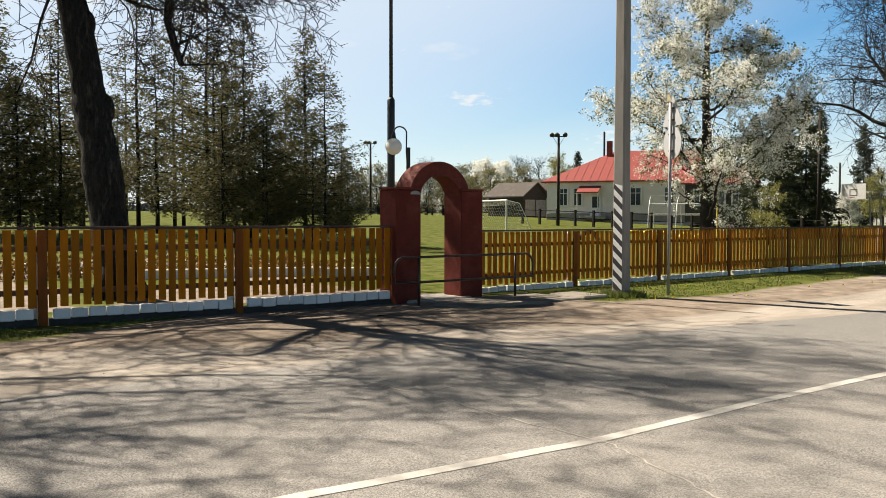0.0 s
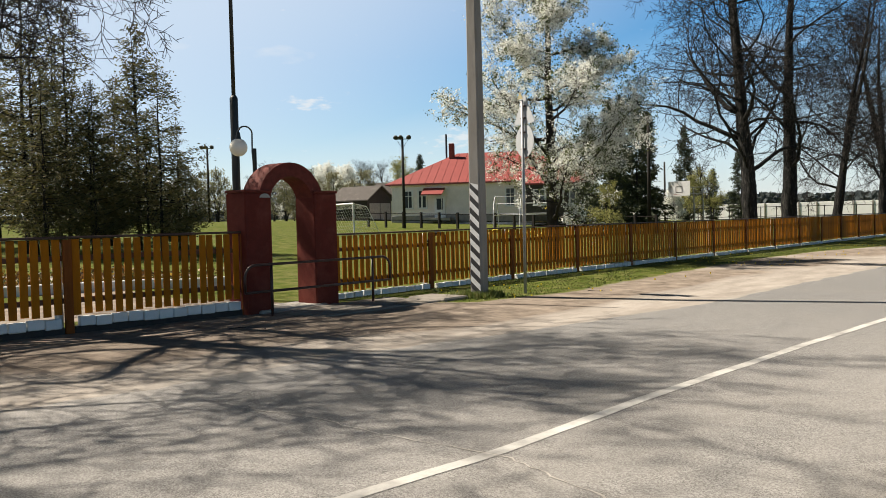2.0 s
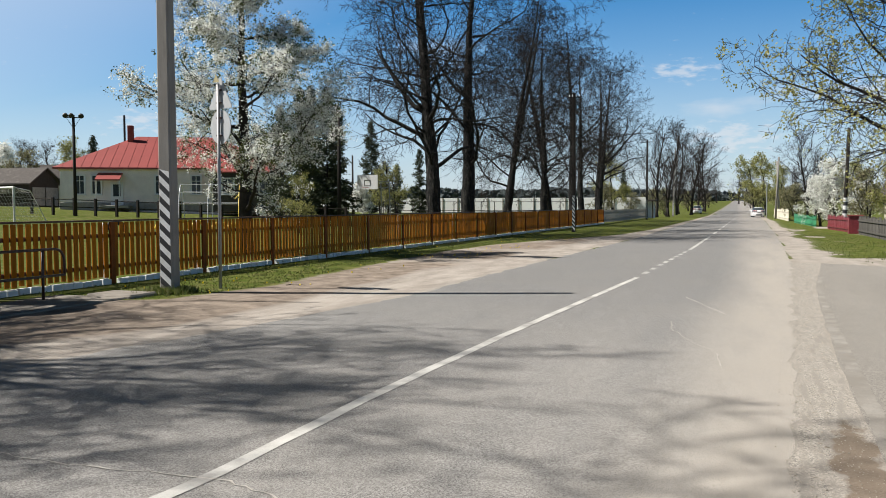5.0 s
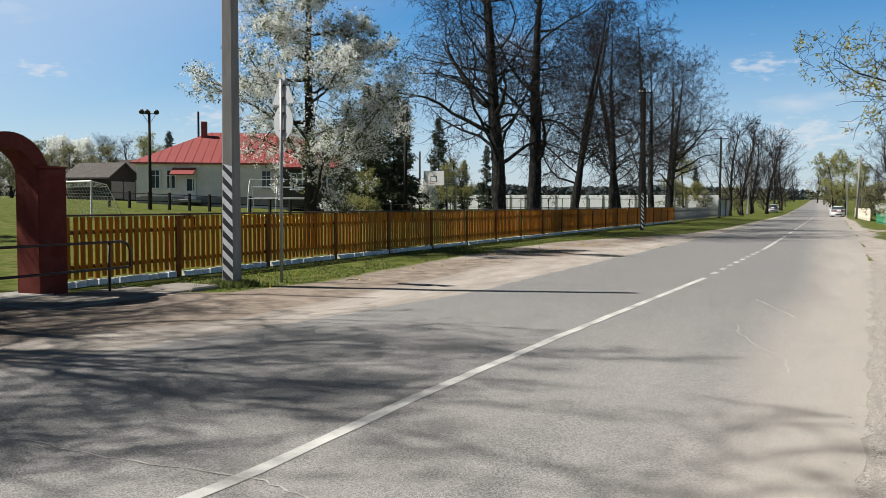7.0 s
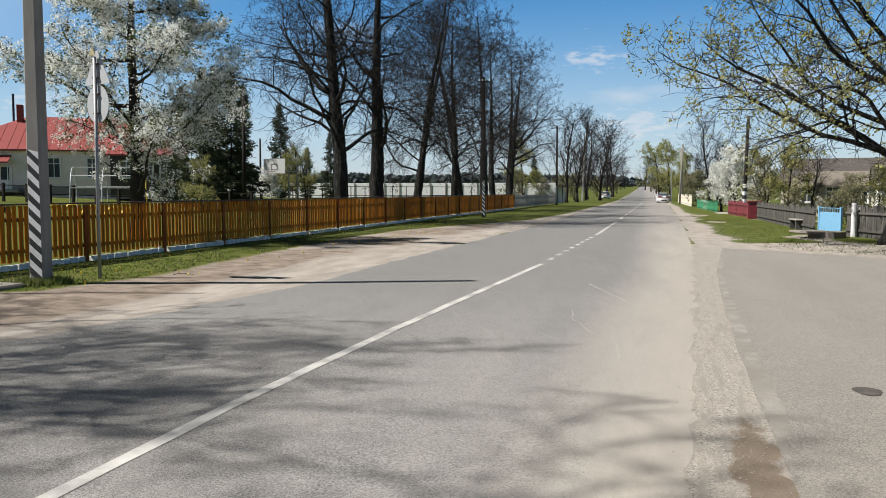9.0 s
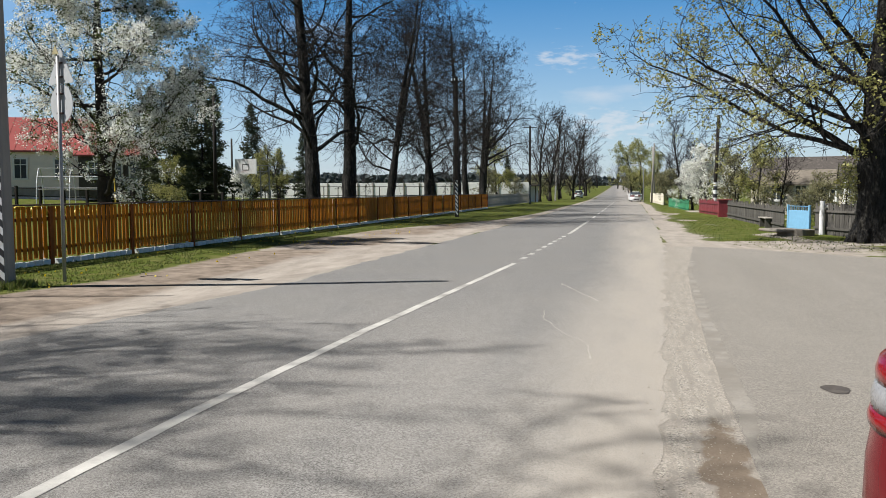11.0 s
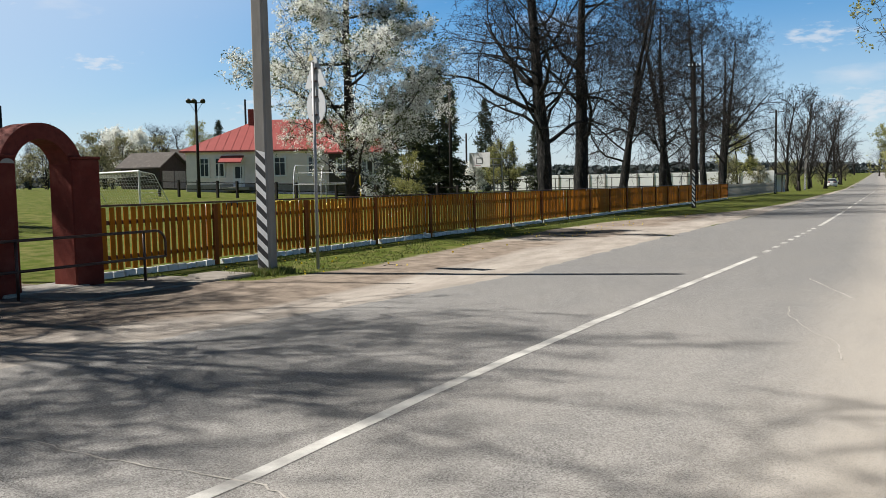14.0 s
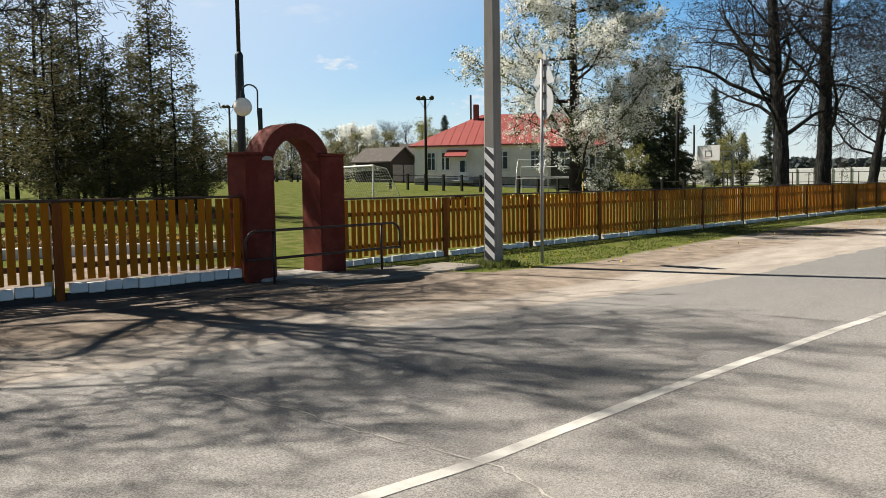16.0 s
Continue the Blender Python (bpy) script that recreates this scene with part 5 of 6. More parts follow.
def build_shed():
    x, y = -64.3, 59.2
    sh = thing("barn", pose(x, y, 1.87, 0, 0, 4), "dark weathered wooden barn with a grey slate roof", "shed")
    w, d, he, rise = 4.8, 3.7, 1.95, 1.45
    rng = random.Random(4)
    part("wall", Geo().box(w / 2, d / 2, he / 2 - 0.1, w - 0.1, d - 0.1, he + 0.2), M_SHED, sh)
    for gx in (0.02, w - 0.10):
        part("gable", Geo().prism([(0.05, he - 0.02), (d - 0.05, he - 0.02), (d / 2, he + rise - 0.1)], 0.08, pose(gx + 0.08, 0, 0, 0, 0, 90)), M_SHED, sh)
    board_mesh = Geo().box(0, 0, he / 2, 0.17, 0.03, he - 0.06, 0.006).mesh("board", M_SHED)
    for i in range(26):
        part("board", board_mesh, None, sh, m=pose(0.15 + i * 0.18, 0.03, rng.uniform(-0.03, 0.03)))
    part("roof", gable_or_hip(w, d, he, rise, 0.35, False), M_SLATE, sh, "grey slate gable roof")
    for s in (0.28, 0.72):
        part("door", Geo().box(w + 0.03, d * s, 0.75, 0.08, 1.5, 1.7, 0.01), M_SHEDDOOR, sh, "pale grey plank door")
    x, y = -70.06, 71.91
    s2 = thing("grey_house", pose(x, y, 1.91, 0, 0, 48), "small grey-roofed house far behind the barn", "house")
    part("wall", Geo().box(3, 2.5, 1.3, 6, 5, 3.0), M_CREAM, s2)
    part("roof", gable_or_hip(6, 5, 2.8, 1.6, 0.3, False), M_SLATE, s2)


build_shed()


def floodlight(px_place, top, label):
    x, y = px_place
    b = height(x, y)
    p = thing("floodlight_mast", pose(x, y, b, 0, 0, 40), label, "floodlight")
    h = top - b
    part("mast", Geo().tube([(0, 0, -0.2), (0, 0, h)], [0.11, 0.08], 10), M_WOODPOLE, p, smooth=True)
    part("crossbar", Geo().box(0, 0, h - 0.16, 1.15, 0.06, 0.06, 0.01), M_DARKPOLE, p)
    for s in (-1, 1):
        part("brace", Geo().tube([(0.42 * s, 0, h - 0.17), (0.06 * s, 0, h - 0.75)], 0.015, 5), M_DARKPOLE, p)
    for s in (-0.46, -0.12, 0.46):
        part("lamp_head", Geo().tube([(s, -0.20, h - 0.10), (s, -0.16, h - 0.06), (s, 0.06, h - 0.02), (s, 0.16, h)], [0.17, 0.17, 0.13, 0.05], 12), M_CARDARK, p, "black floodlight")


floodlight((-40.68, 44.69), 7.56, "floodlight mast with three black lamps beside the field")
floodlight((-64.23, 44.55), 8.62, "distant floodlight mast with black lamps")


def build_goal():
    ax, ay = -38.76, 33.57
    bx, by = -31.55, 31.14
    za = (height(ax, ay) + height(bx, by)) / 2
    w = math.hypot(bx - ax, by - ay)
    go = thing("football_goal", pose(ax, ay, za, 0, 0, math.degrees(math.atan2(by - ay, bx - ax))), "white steel football goal with a sagging net", "goal")
    h, dep = 2.58 - za, 1.5
    for x in (0, w):
        part("post", Geo().tube([(x, 0, -0.1), (x, 0, h)], 0.05, 10), M_WHITEP, go)
        part("stay", Geo().tube([(x, 0, h), (x, dep * 0.5, h - 0.15), (x, dep, 0.1)], 0.02, 6), M_WHITEP, go)
    part("crossbar", Geo().tube([(-0.05, 0, h), (w + 0.05, 0, h)], 0.05, 10), M_WHITEP, go)
    g = Geo()

    def net(u, v):
        if v < 0.35:
            t = v / 0.35
            return (u * w, dep * 0.5 * t, h - 0.15 * t - 0.1 * math.sin(math.pi * u))
        t = (v - 0.35) / 0.65
        return (u * w, dep * (0.5 + 0.5 * t), (h - 0.15) * (1 - t) + 0.04)
    for i in range(25):
        g.tube([net(i / 24, j / 10) for j in range(11)], 0.006, 3, False)
    for j in range(16):
        g.tube([net(i / 12, j / 15) for i in range(13)], 0.006, 3, False)
    for x in (0, w):
        for j in range(8):
            t = j / 8
            g.tube([(x, 0, h * t), (x, dep * (1 - 0.5 * t), max(0.05, (h - 0.15) * t))], 0.006, 3, False)
    part("net", g, M_NET, go, "thin white net")


build_goal()

# low wire fence at the far side of the field
fa, fb = Vector((*(-43.90, 44.32), 0)), Vector((*(-25.05, 52.03), 0))
wf = thing("field_fence", pose(fa.x, fa.y, height(fa.x, fa.y)), "low fence of dark wooden posts beside the field", "fence")
n = 15
prev = None
for i in range(n + 1):
    q = fa.lerp(fb, i / n)
    z = height(q.x, q.y) - height(fa.x, fa.y)
    part("post", Geo().box(q.x - fa.x, q.y - fa.y, z + 0.5, 0.16, 0.16, 1.3, 0.02), M_WOODPOLE, wf)
    if prev:
        for zz in (1.02, 0.55):
            part("rail", Geo().tube([(prev[0], prev[1], prev[2] + zz), (q.x - fa.x, q.y - fa.y, z + zz)], 0.03, 5), M_WOODPOLE, wf)
    prev = (q.x - fa.x, q.y - fa.y, z)


def build_playground():
    x, y = -28.54, 41.76
    b = height(x, y)
    c = thing("climbing_frame", pose(x, y, b, 0, 0, 30), "white and yellow steel climbing frame with arches", "playground")
    for k, (off, r) in enumerate(((-1.5, 1.35), (-0.2, 1.6), (1.2, 1.9))):
        pts = [(off + 0.25 * k, -r * math.cos(a), 0.2 + 2.1 * math.sin(a)) for a in np.linspace(0, math.pi, 15)]
        part("arch", Geo().tube(pts, 0.026, 8), M_YELLOWP if k == 2 else M_SIGNBACK, c)
    for a in (0.5, 0.9, 1.57, 2.2, 2.6):
        part("rung", Geo().tube([(-1.5, -1.45 * math.cos(a), 0.2 + 2.1 * math.sin(a)), (1.6, -1.75 * math.cos(a), 0.2 + 2.1 * math.sin(a))], 0.02, 6), M_SIGNBACK, c)
    part("slide_bar", Geo().tube([(1.4, 0, 1.5), (2.1, 0.2, 2.35), (2.15, 0.2, 0)], 0.035, 6), M_YELLOWP, c, "yellow bar")
    x, y = -27.19, 32.64
    t = Geo().tube([(0.42 * math.cos(a), 0, 0.42 * math.sin(a) + 0.0) for a in np.linspace(0, math.pi, 15)], 0.11, 10)
    solo("half_tyre", t, M_RUBBER, "black tyre half buried in the grass", "tyre", m=pose(x, y, height(x, y), 0, 0, 40), smooth=True)
    for px, py in ((-24.71, 37.12), (-27.38, 37.65), (-27.40, 36.36), (-26.09, 37.37), (-23.59, 36.68)):
        t2 = Geo().tube([(0.4 * math.cos(a), 0, 0.4 * math.sin(a)) for a in np.linspace(0, math.pi, 13)], 0.10, 8)
        solo("half_tyre", t2, M_YELLOWP, "yellow painted tyre half buried in the grass", "tyre", m=pose(px, py, height(px, py), 0, 0, 50), smooth=True)


build_playground()


def build_basket():
    ax, ay, bx, by = -26.75, 57.25, -25.4, 58.25
    cx, cy = (ax + bx) / 2, (ay + by) / 2
    b = height(cx, cy)
    turn = -4
    s = thing("basketball_stand", pose(cx, cy, b, 0, 0, turn), "white basketball backboard on a steel truss stand", "basketball stand")
    z0, z1, w = 2.93 - b, 3.97 - b, math.hypot(bx - ax, by - ay)
    board = part("backboard", Geo().box(0, 0, (z0 + z1) / 2, w, 0.05, z1 - z0, 0.005), M_WHITEP, s, "white backboard with a dark square")
    sq = Geo()
    for dx, dz, lx, lz in ((0, 0.24, 0.5, 0.04), (0, -0.16, 0.5, 0.04), (-0.24, 0.04, 0.04, 0.4), (0.24, 0.04, 0.04, 0.4)):
        sq.box(dx, -0.03, (z0 + z1) / 2 + dz - 0.1, lx, 0.01, lz)
    part("target_square", sq, M_BLACK, board)
    part("rim", Geo().tube([(0.225 * math.cos(a), -0.3 + 0.225 * math.sin(a), z0 + 0.12) for a in np.linspace(0, 6.283, 17)], 0.012, 6), M_ROOFRED, board)
    for dx in (-0.1, 0.6):
        part("upright", Geo().tube([(0.55 + dx, 1.4, -0.1), (0.55 + dx, 1.2, z0 + 0.5)], 0.05, 8), M_GALV, s)
        for z in (z0 + 0.15, z0 + 0.6):
            part("arm", Geo().tube([(0.55 + dx, 1.2, z), (dx * 0.6, 0.03, z)], 0.03, 6), M_GALV, s)
    for i in range(5):
        z = 0.3 + i * 0.5
        part("lattice", Geo().tube([(0.45, 1.4, z), (1.15, 1.35, z + 0.5)], 0.022, 5), M_GALV, s)


build_basket()

# white panel wall along the far side
pa, pb = Vector((*(-63.10, 111.67), 0)), Vector((*(-11.59, 113.80), 0))
wz = 1.05
wall = thing("panel_wall", pose(pa.x, pa.y, wz, 0, 0, math.degrees(math.atan2(pb.y - pa.y, pb.x - pa.x))), "long white concrete panel wall", "wall")
L = (pb - pa).length
n = 24
pm = Geo().box(0, 0, 0.72, L / n - 0.16, 0.1, 2.0, 0.02).mesh("panel", M_PANELW)
qm = Geo().box(0, -0.03, 0.75, 0.17, 0.2, 2.1, 0.02).mesh("wall_post", M_CONC)
for i in range(n):
    part("panel", pm, None, wall, m=pose((i + 0.5) * L / n, 0, 0.01 * (i % 3)))
    part("wall_post", qm, None, wall, m=pose(i * L / n, 0, 0))
# mesh fence of thin posts in front of it
ma, mb = Vector((*(-46.62, 77.27), 0)), Vector((*(-18.23, 96.69), 0))
mf = thing("sports_fence", pose(ma.x, ma.y, height(ma.x, ma.y)), "dark steel frame fence round the sports ground", "fence")
n = 22
for i in range(n + 1):
    q = ma.lerp(mb, i / n)
    part("post", Geo().tube([(q.x - ma.x, q.y - ma.y, -0.8), (q.x - ma.x, q.y - ma.y, 1.25)], 0.05, 6), M_WOODPOLE, mf)
for z in (1.2, 0.25):
    part("rail", Geo().tube([(0, 0, z), (mb.x - ma.x, mb.y - ma.y, z)], 0.03, 5), M_WOODPOLE, mf)
rng = random.Random(2)
hd = Geo()
for i in range(5000):
    t = rng.random()
    q = ma.lerp(mb, t * 0.85 + 0.1) + Vector((0.6, 1.0, 0)) * rng.uniform(0.3, 2.2)
    if noise.noise((q.x * 0.5, q.y * 0.5, 1)) > -0.1:
        hd.leaf((q.x, q.y, height(q.x, q.y) + rng.uniform(0, 0.75) * abs(noise.noise((q.x * 0.8, 3, 1))) * 2.2), rng.uniform(0.1, 0.22), rng)
solo("low_hedge", hd, M_SPRUCE, "low dark clipped shrubs at the sports ground", "hedge", kind="stuff")

# far poles on the fence side
pf = pole_square(-10.25, 54.1, 8.7, 0.23, 0.18, "dark utility pole with painted bands beside the fence", turn=4, shaft=M_WOODPOLE)
crossarm(pf, 8.7, 0.7)
pf = pole_square(-10.77, 104.3, 9.5, 0.26, 0.2, "utility pole with a crossarm beside the road", shaft=M_WOODPOLE)
crossarm(pf, 9.5, 1.6)
pole_square(-10.1, 138.0, 10.6, 0.3, 0.22, "leaning utility pole with painted bands", lean=(0, 1.5))
for (x, y), top, r in (((-25.68, 52.34), 8.17, 0.13), ((-38.64, 81.63), 7.02, 0.12)):
    round_pole("wooden_pole", x, y, top - height(x, y), r, r * 0.75, M_WOODPOLE, "bare wooden pole standing in the yard", base=height(x, y))
for x, y, t in ((*(-28.47, 53.14), 3.17), (*(-28.56, 53.56), 3.21)):
    b = height(x, y)
    lp = thing("garden_lamp", pose(x, y, b), "small white globe lamp on a thin post", "street lamp")
    part("post", Geo().tube([(0, 0, -0.1), (0, 0, t - b)], 0.03, 6), M_DARKPOLE, lp)
    part("globe", Geo().ball((0, 0, t - b), 0.17, 12, 8), M_OPAL, lp, smooth=True)

# grey boarded fence that carries on, with a low dark shelter
gf = thing("grey_fence", pose(-12.3, 80.4, 0.03, 0, 0, 89), "grey weathered picket fence continuing along the road", "fence")
gp = Geo().box(0, 0, 0.68, 0.12, 0.03, 1.2, 0).mesh("picket", M_CONC)
for i in range(170):
    part("picket", gp, None, gf, m=pose(i * 0.19, 0, 0))
for z in (0.35, 1.05):
    part("rail", Geo().box(16, 0.04, z, 32.4, 0.05, 0.09), M_GREYWOOD, gf)
x, y = -14.28, 119.54
st = thing("shelter", pose(x, y, 0.1, 0, 0, 0), "low dark flat-roofed shelter at the end of the fence", "shelter")
part("roof", Geo().box(0, 0, 2.3, 6.5, 3.5, 0.25, 0.04), M_SHED, st)
part("wall", Geo().box(0, 1.2, 1.1, 6.0, 0.2, 2.3), M_PANELW, st)
for s in (-2.9, 2.9):
    part("post", Geo().box(s, -1.4, 1.1, 0.15, 0.15, 2.3), M_SHED, st)


# ---- houses, fences and poles on the other side of the road ----
def board_fence(name, a, b, h, mat, label, w=0.13, gap=0.012, post=True):
    length = math.hypot(b[0] - a[0], b[1] - a[1])
    f = thing(name, pose(a[0], a[1], height(*a) - 0.03, 0, 0, math.degrees(math.atan2(b[1] - a[1], b[0] - a[0]))), label, "fence")
    rng = random.Random(int(a[1] * 7))
    meshes = [Geo().box(0, 0, h / 2 + e, w, 0.022, h + 2 * e, 0.004).mesh("board", mat) for e in (0.0, 0.03, -0.03)]
    n = int(length / (w + gap))
    for i in range(n):
        part("board", meshes[rng.randrange(3)], None, f, m=pose((i + 0.5) * length / n, rng.uniform(-0.006, 0.006), rng.uniform(-0.02, 0.02), 0, rng.uniform(-1.2, 1.2), 0))
    for z in (h * 0.25, h * 0.8):
        part("rail", Geo().box(length / 2, -0.04, z, length, 0.05, 0.08), mat, f)
    return f


board_fence("board_fence", (6.0, 54.5), (6.12, 38.0), 1.02, M_GREYWOOD, "weathered grey board fence along the gardens")
board_fence("board_fence", (6.75, 35.6), (9.6, 25.2), 1.12, M_GREYWOOD, "weathered grey board fence beside the blue gate")
wg = thing("garden_gate", pose(6.16, 37.4, height(6.2, 37), 0, 0, -72), "sky blue sheet metal garden gate", "gate")
part("leaf", Geo().box(0.75, 0, 0.42, 1.45, 0.04, 0.84, 0.01), M_BLUE, wg)
gg = Geo()
for i in range(9):
    gg.tube([(0.1 + i * 0.165, 0, 0.84), (0.1 + i * 0.165, 0, 1.0)], 0.012, 5)
gg.tube([(0.05, 0, 1.0), (1.45, 0, 1.0)], 0.014, 5)
part("grille", gg, M_BLUE, wg, "open blue bars above the sheet")
for x in (-0.02, 1.52):
    part("post", Geo().box(x, 0, 0.5, 0.08, 0.08, 1.1, 0.01), M_BLUE, wg)
px, py = 6.80, 34.75
wp = thing("concrete_post", pose(px, py, 0.02), "short white concrete post in front of the garden fence", "post")
part("shaft", Geo().tube([(0, 0, -0.1), (0, 0, 1.22)], [0.10, 0.085], 12), M_WHITEP, wp)
part("bracket", Geo().box(0.13, 0, 1.02, 0.2, 0.08, 0.1, 0.02), M_WHITEP, wp)
bn = thing("bench", pose(5.95, 41.2, height(6, 41), 0, 0, 92), "low grey wooden bench by the garden fence", "bench")
part("seat", Geo().box(0, 0, 0.42, 1.5, 0.36, 0.05, 0.01), M_CONC, bn)
for s in (-0.55, 0.55):
    part("leg", Geo().box(s, 0, 0.18, 0.1, 0.3, 0.44, 0.01), M_GREYWOOD, bn)
sl = thing("well_slab", pose(*(5.82, 34.24), 0.02, 0, 0, 20), "low concrete well ring with a flat slab", "slab")
part("ring", Geo().tube([(0, 0, -0.1), (0, 0, 0.22)], 0.62, 20), M_APRON, sl)
part("lid", Geo().box(-0.5, 0.1, 0.20, 1.1, 1.2, 0.10, 0.03), M_APRON, sl)
board_fence("metal_fence", (5.4, 65.5), (6.05, 56.0), 1.0, M_MAROON, "maroon corrugated metal garden fence", 0.3, 0.02)
board_fence("metal_fence", (4.7, 90.0), (5.2, 72.0), 0.85, M_GREENM, "green metal garden fence", 0.3, 0.02)
board_fence("grey_fence", (4.3, 128.0), (4.6, 98.0), 1.3, M_CREAM, "pale concrete garden fence far along the road", 0.9, 0.03)
mb_ = thing("mailbox_cabinet", pose(5.9, 55.4, height(5.9, 55)), "maroon metal gas cabinet beside the fence", "cabinet")
part("body", Geo().box(0, 0, 0.5, 0.7, 0.5, 1.05, 0.02), M_MAROON, mb_)
part("lid", Geo().box(0, 0, 1.05, 0.82, 0.62, 0.06, 0.01), M_ROOFRED, mb_)

rp = thing("utility_pole", pose(*(5.89, 60.61), 0.05, 0, 1.6, 0), "leaning wooden utility pole with painted bands by the gardens", "utility pole")
part("shaft", Geo().tube([(0, 0, -0.2), (0, 0, 6.53)], [0.13, 0.10], 10), M_WOODPOLE, rp, smooth=True)
for i in range(4):
    for col, o in ((M_BLACK, 0.0), (M_WHITEP, 0.25)):
        part("band", Geo().tube([(0, 0, 0.1 + i * 0.5 + o), (0, 0, 0.35 + i * 0.5 + o)], 0.137, 12), col, rp, "painted band")
for (x, y), top, lean in (((3.96, 114.27), 7.72, 2.0), ((4.64, 120.24), 7.51, -3.0), ((-11.67, 166.97), 14.43, 1.0)):
    round_pole("wooden_pole", x, y, top, 0.14, 0.1, M_POLE, "utility pole far along the road", (0, lean), "utility pole")
x, y = 3.30, 127.30
sl2 = thing("street_lamp", pose(x, y, 0.05), "grey street lamp with a bent arm over the road", "street lamp")
part("post", Geo().tube([(0, 0, -0.2), (0, 0, 4.6), (-0.3, 0, 5.1), (-1.1, 0, 5.3)], 0.07, 8), M_GALV, sl2)
part("head", Geo().box(-1.4, 0, 5.3, 0.8, 0.25, 0.14, 0.04), M_SIGNBACK, sl2)


def cottage(name, x, y, turn, w, d, h, rise, wall, roofm, label, windows, frame_mat=None, gable_mat=None):
    c = thing(name, pose(x, y, 0.05, 0, 0, turn), label, "house")
    part("wall", Geo().box(w / 2, d / 2, h / 2 - 0.2, w, d, h + 0.4), wall, c)
    for gx in (0.02, w - 0.10):
        part("gable", Geo().prism([(0, h), (d, h), (d / 2, h + rise)], 0.08, pose(gx + 0.08, 0, 0, 0, 0, 90)), gable_mat or wall, c)
    part("roof", gable_or_hip(w, d, h, rise + 0.05, 0.35, False), roofm, c)
    for wx, wz, ww, wh in windows:
        window(c, wx, wz, ww, wh, -0.02, frame_mat)
    return c


cx, cy = 9.34, 63.58
cottage("cottage", cx, cy, -28, 6.5, 6.0, 2.0, 0.95, M_CREAM, M_OLDROOF, "old cream cottage with a grey slate gable roof", ((1.0, 0.9, 0.8, 1.0), (2.6, 0.9, 0.8, 1.0), (4.4, 0.9, 0.8, 1.0)), None, M_SHED)
cx, cy = 11.60, 50.90
cottage("cottage", cx, cy, -12, 5.0, 6.0, 2.3, 0.9, M_PANELW, M_SLATE, "white cottage with sky blue window frames", ((1.0, 1.0, 0.8, 1.3), (2.4, 1.0, 0.8, 1.3)), M_BLUE)
cx, cy = 10.10, 73.58
cottage("cottage", cx, cy, -20, 7, 6, 2.4, 1.8, M_CREAM, M_SLATE, "far cottage among the garden trees", ((1.2, 0.9, 0.8, 1.0),))


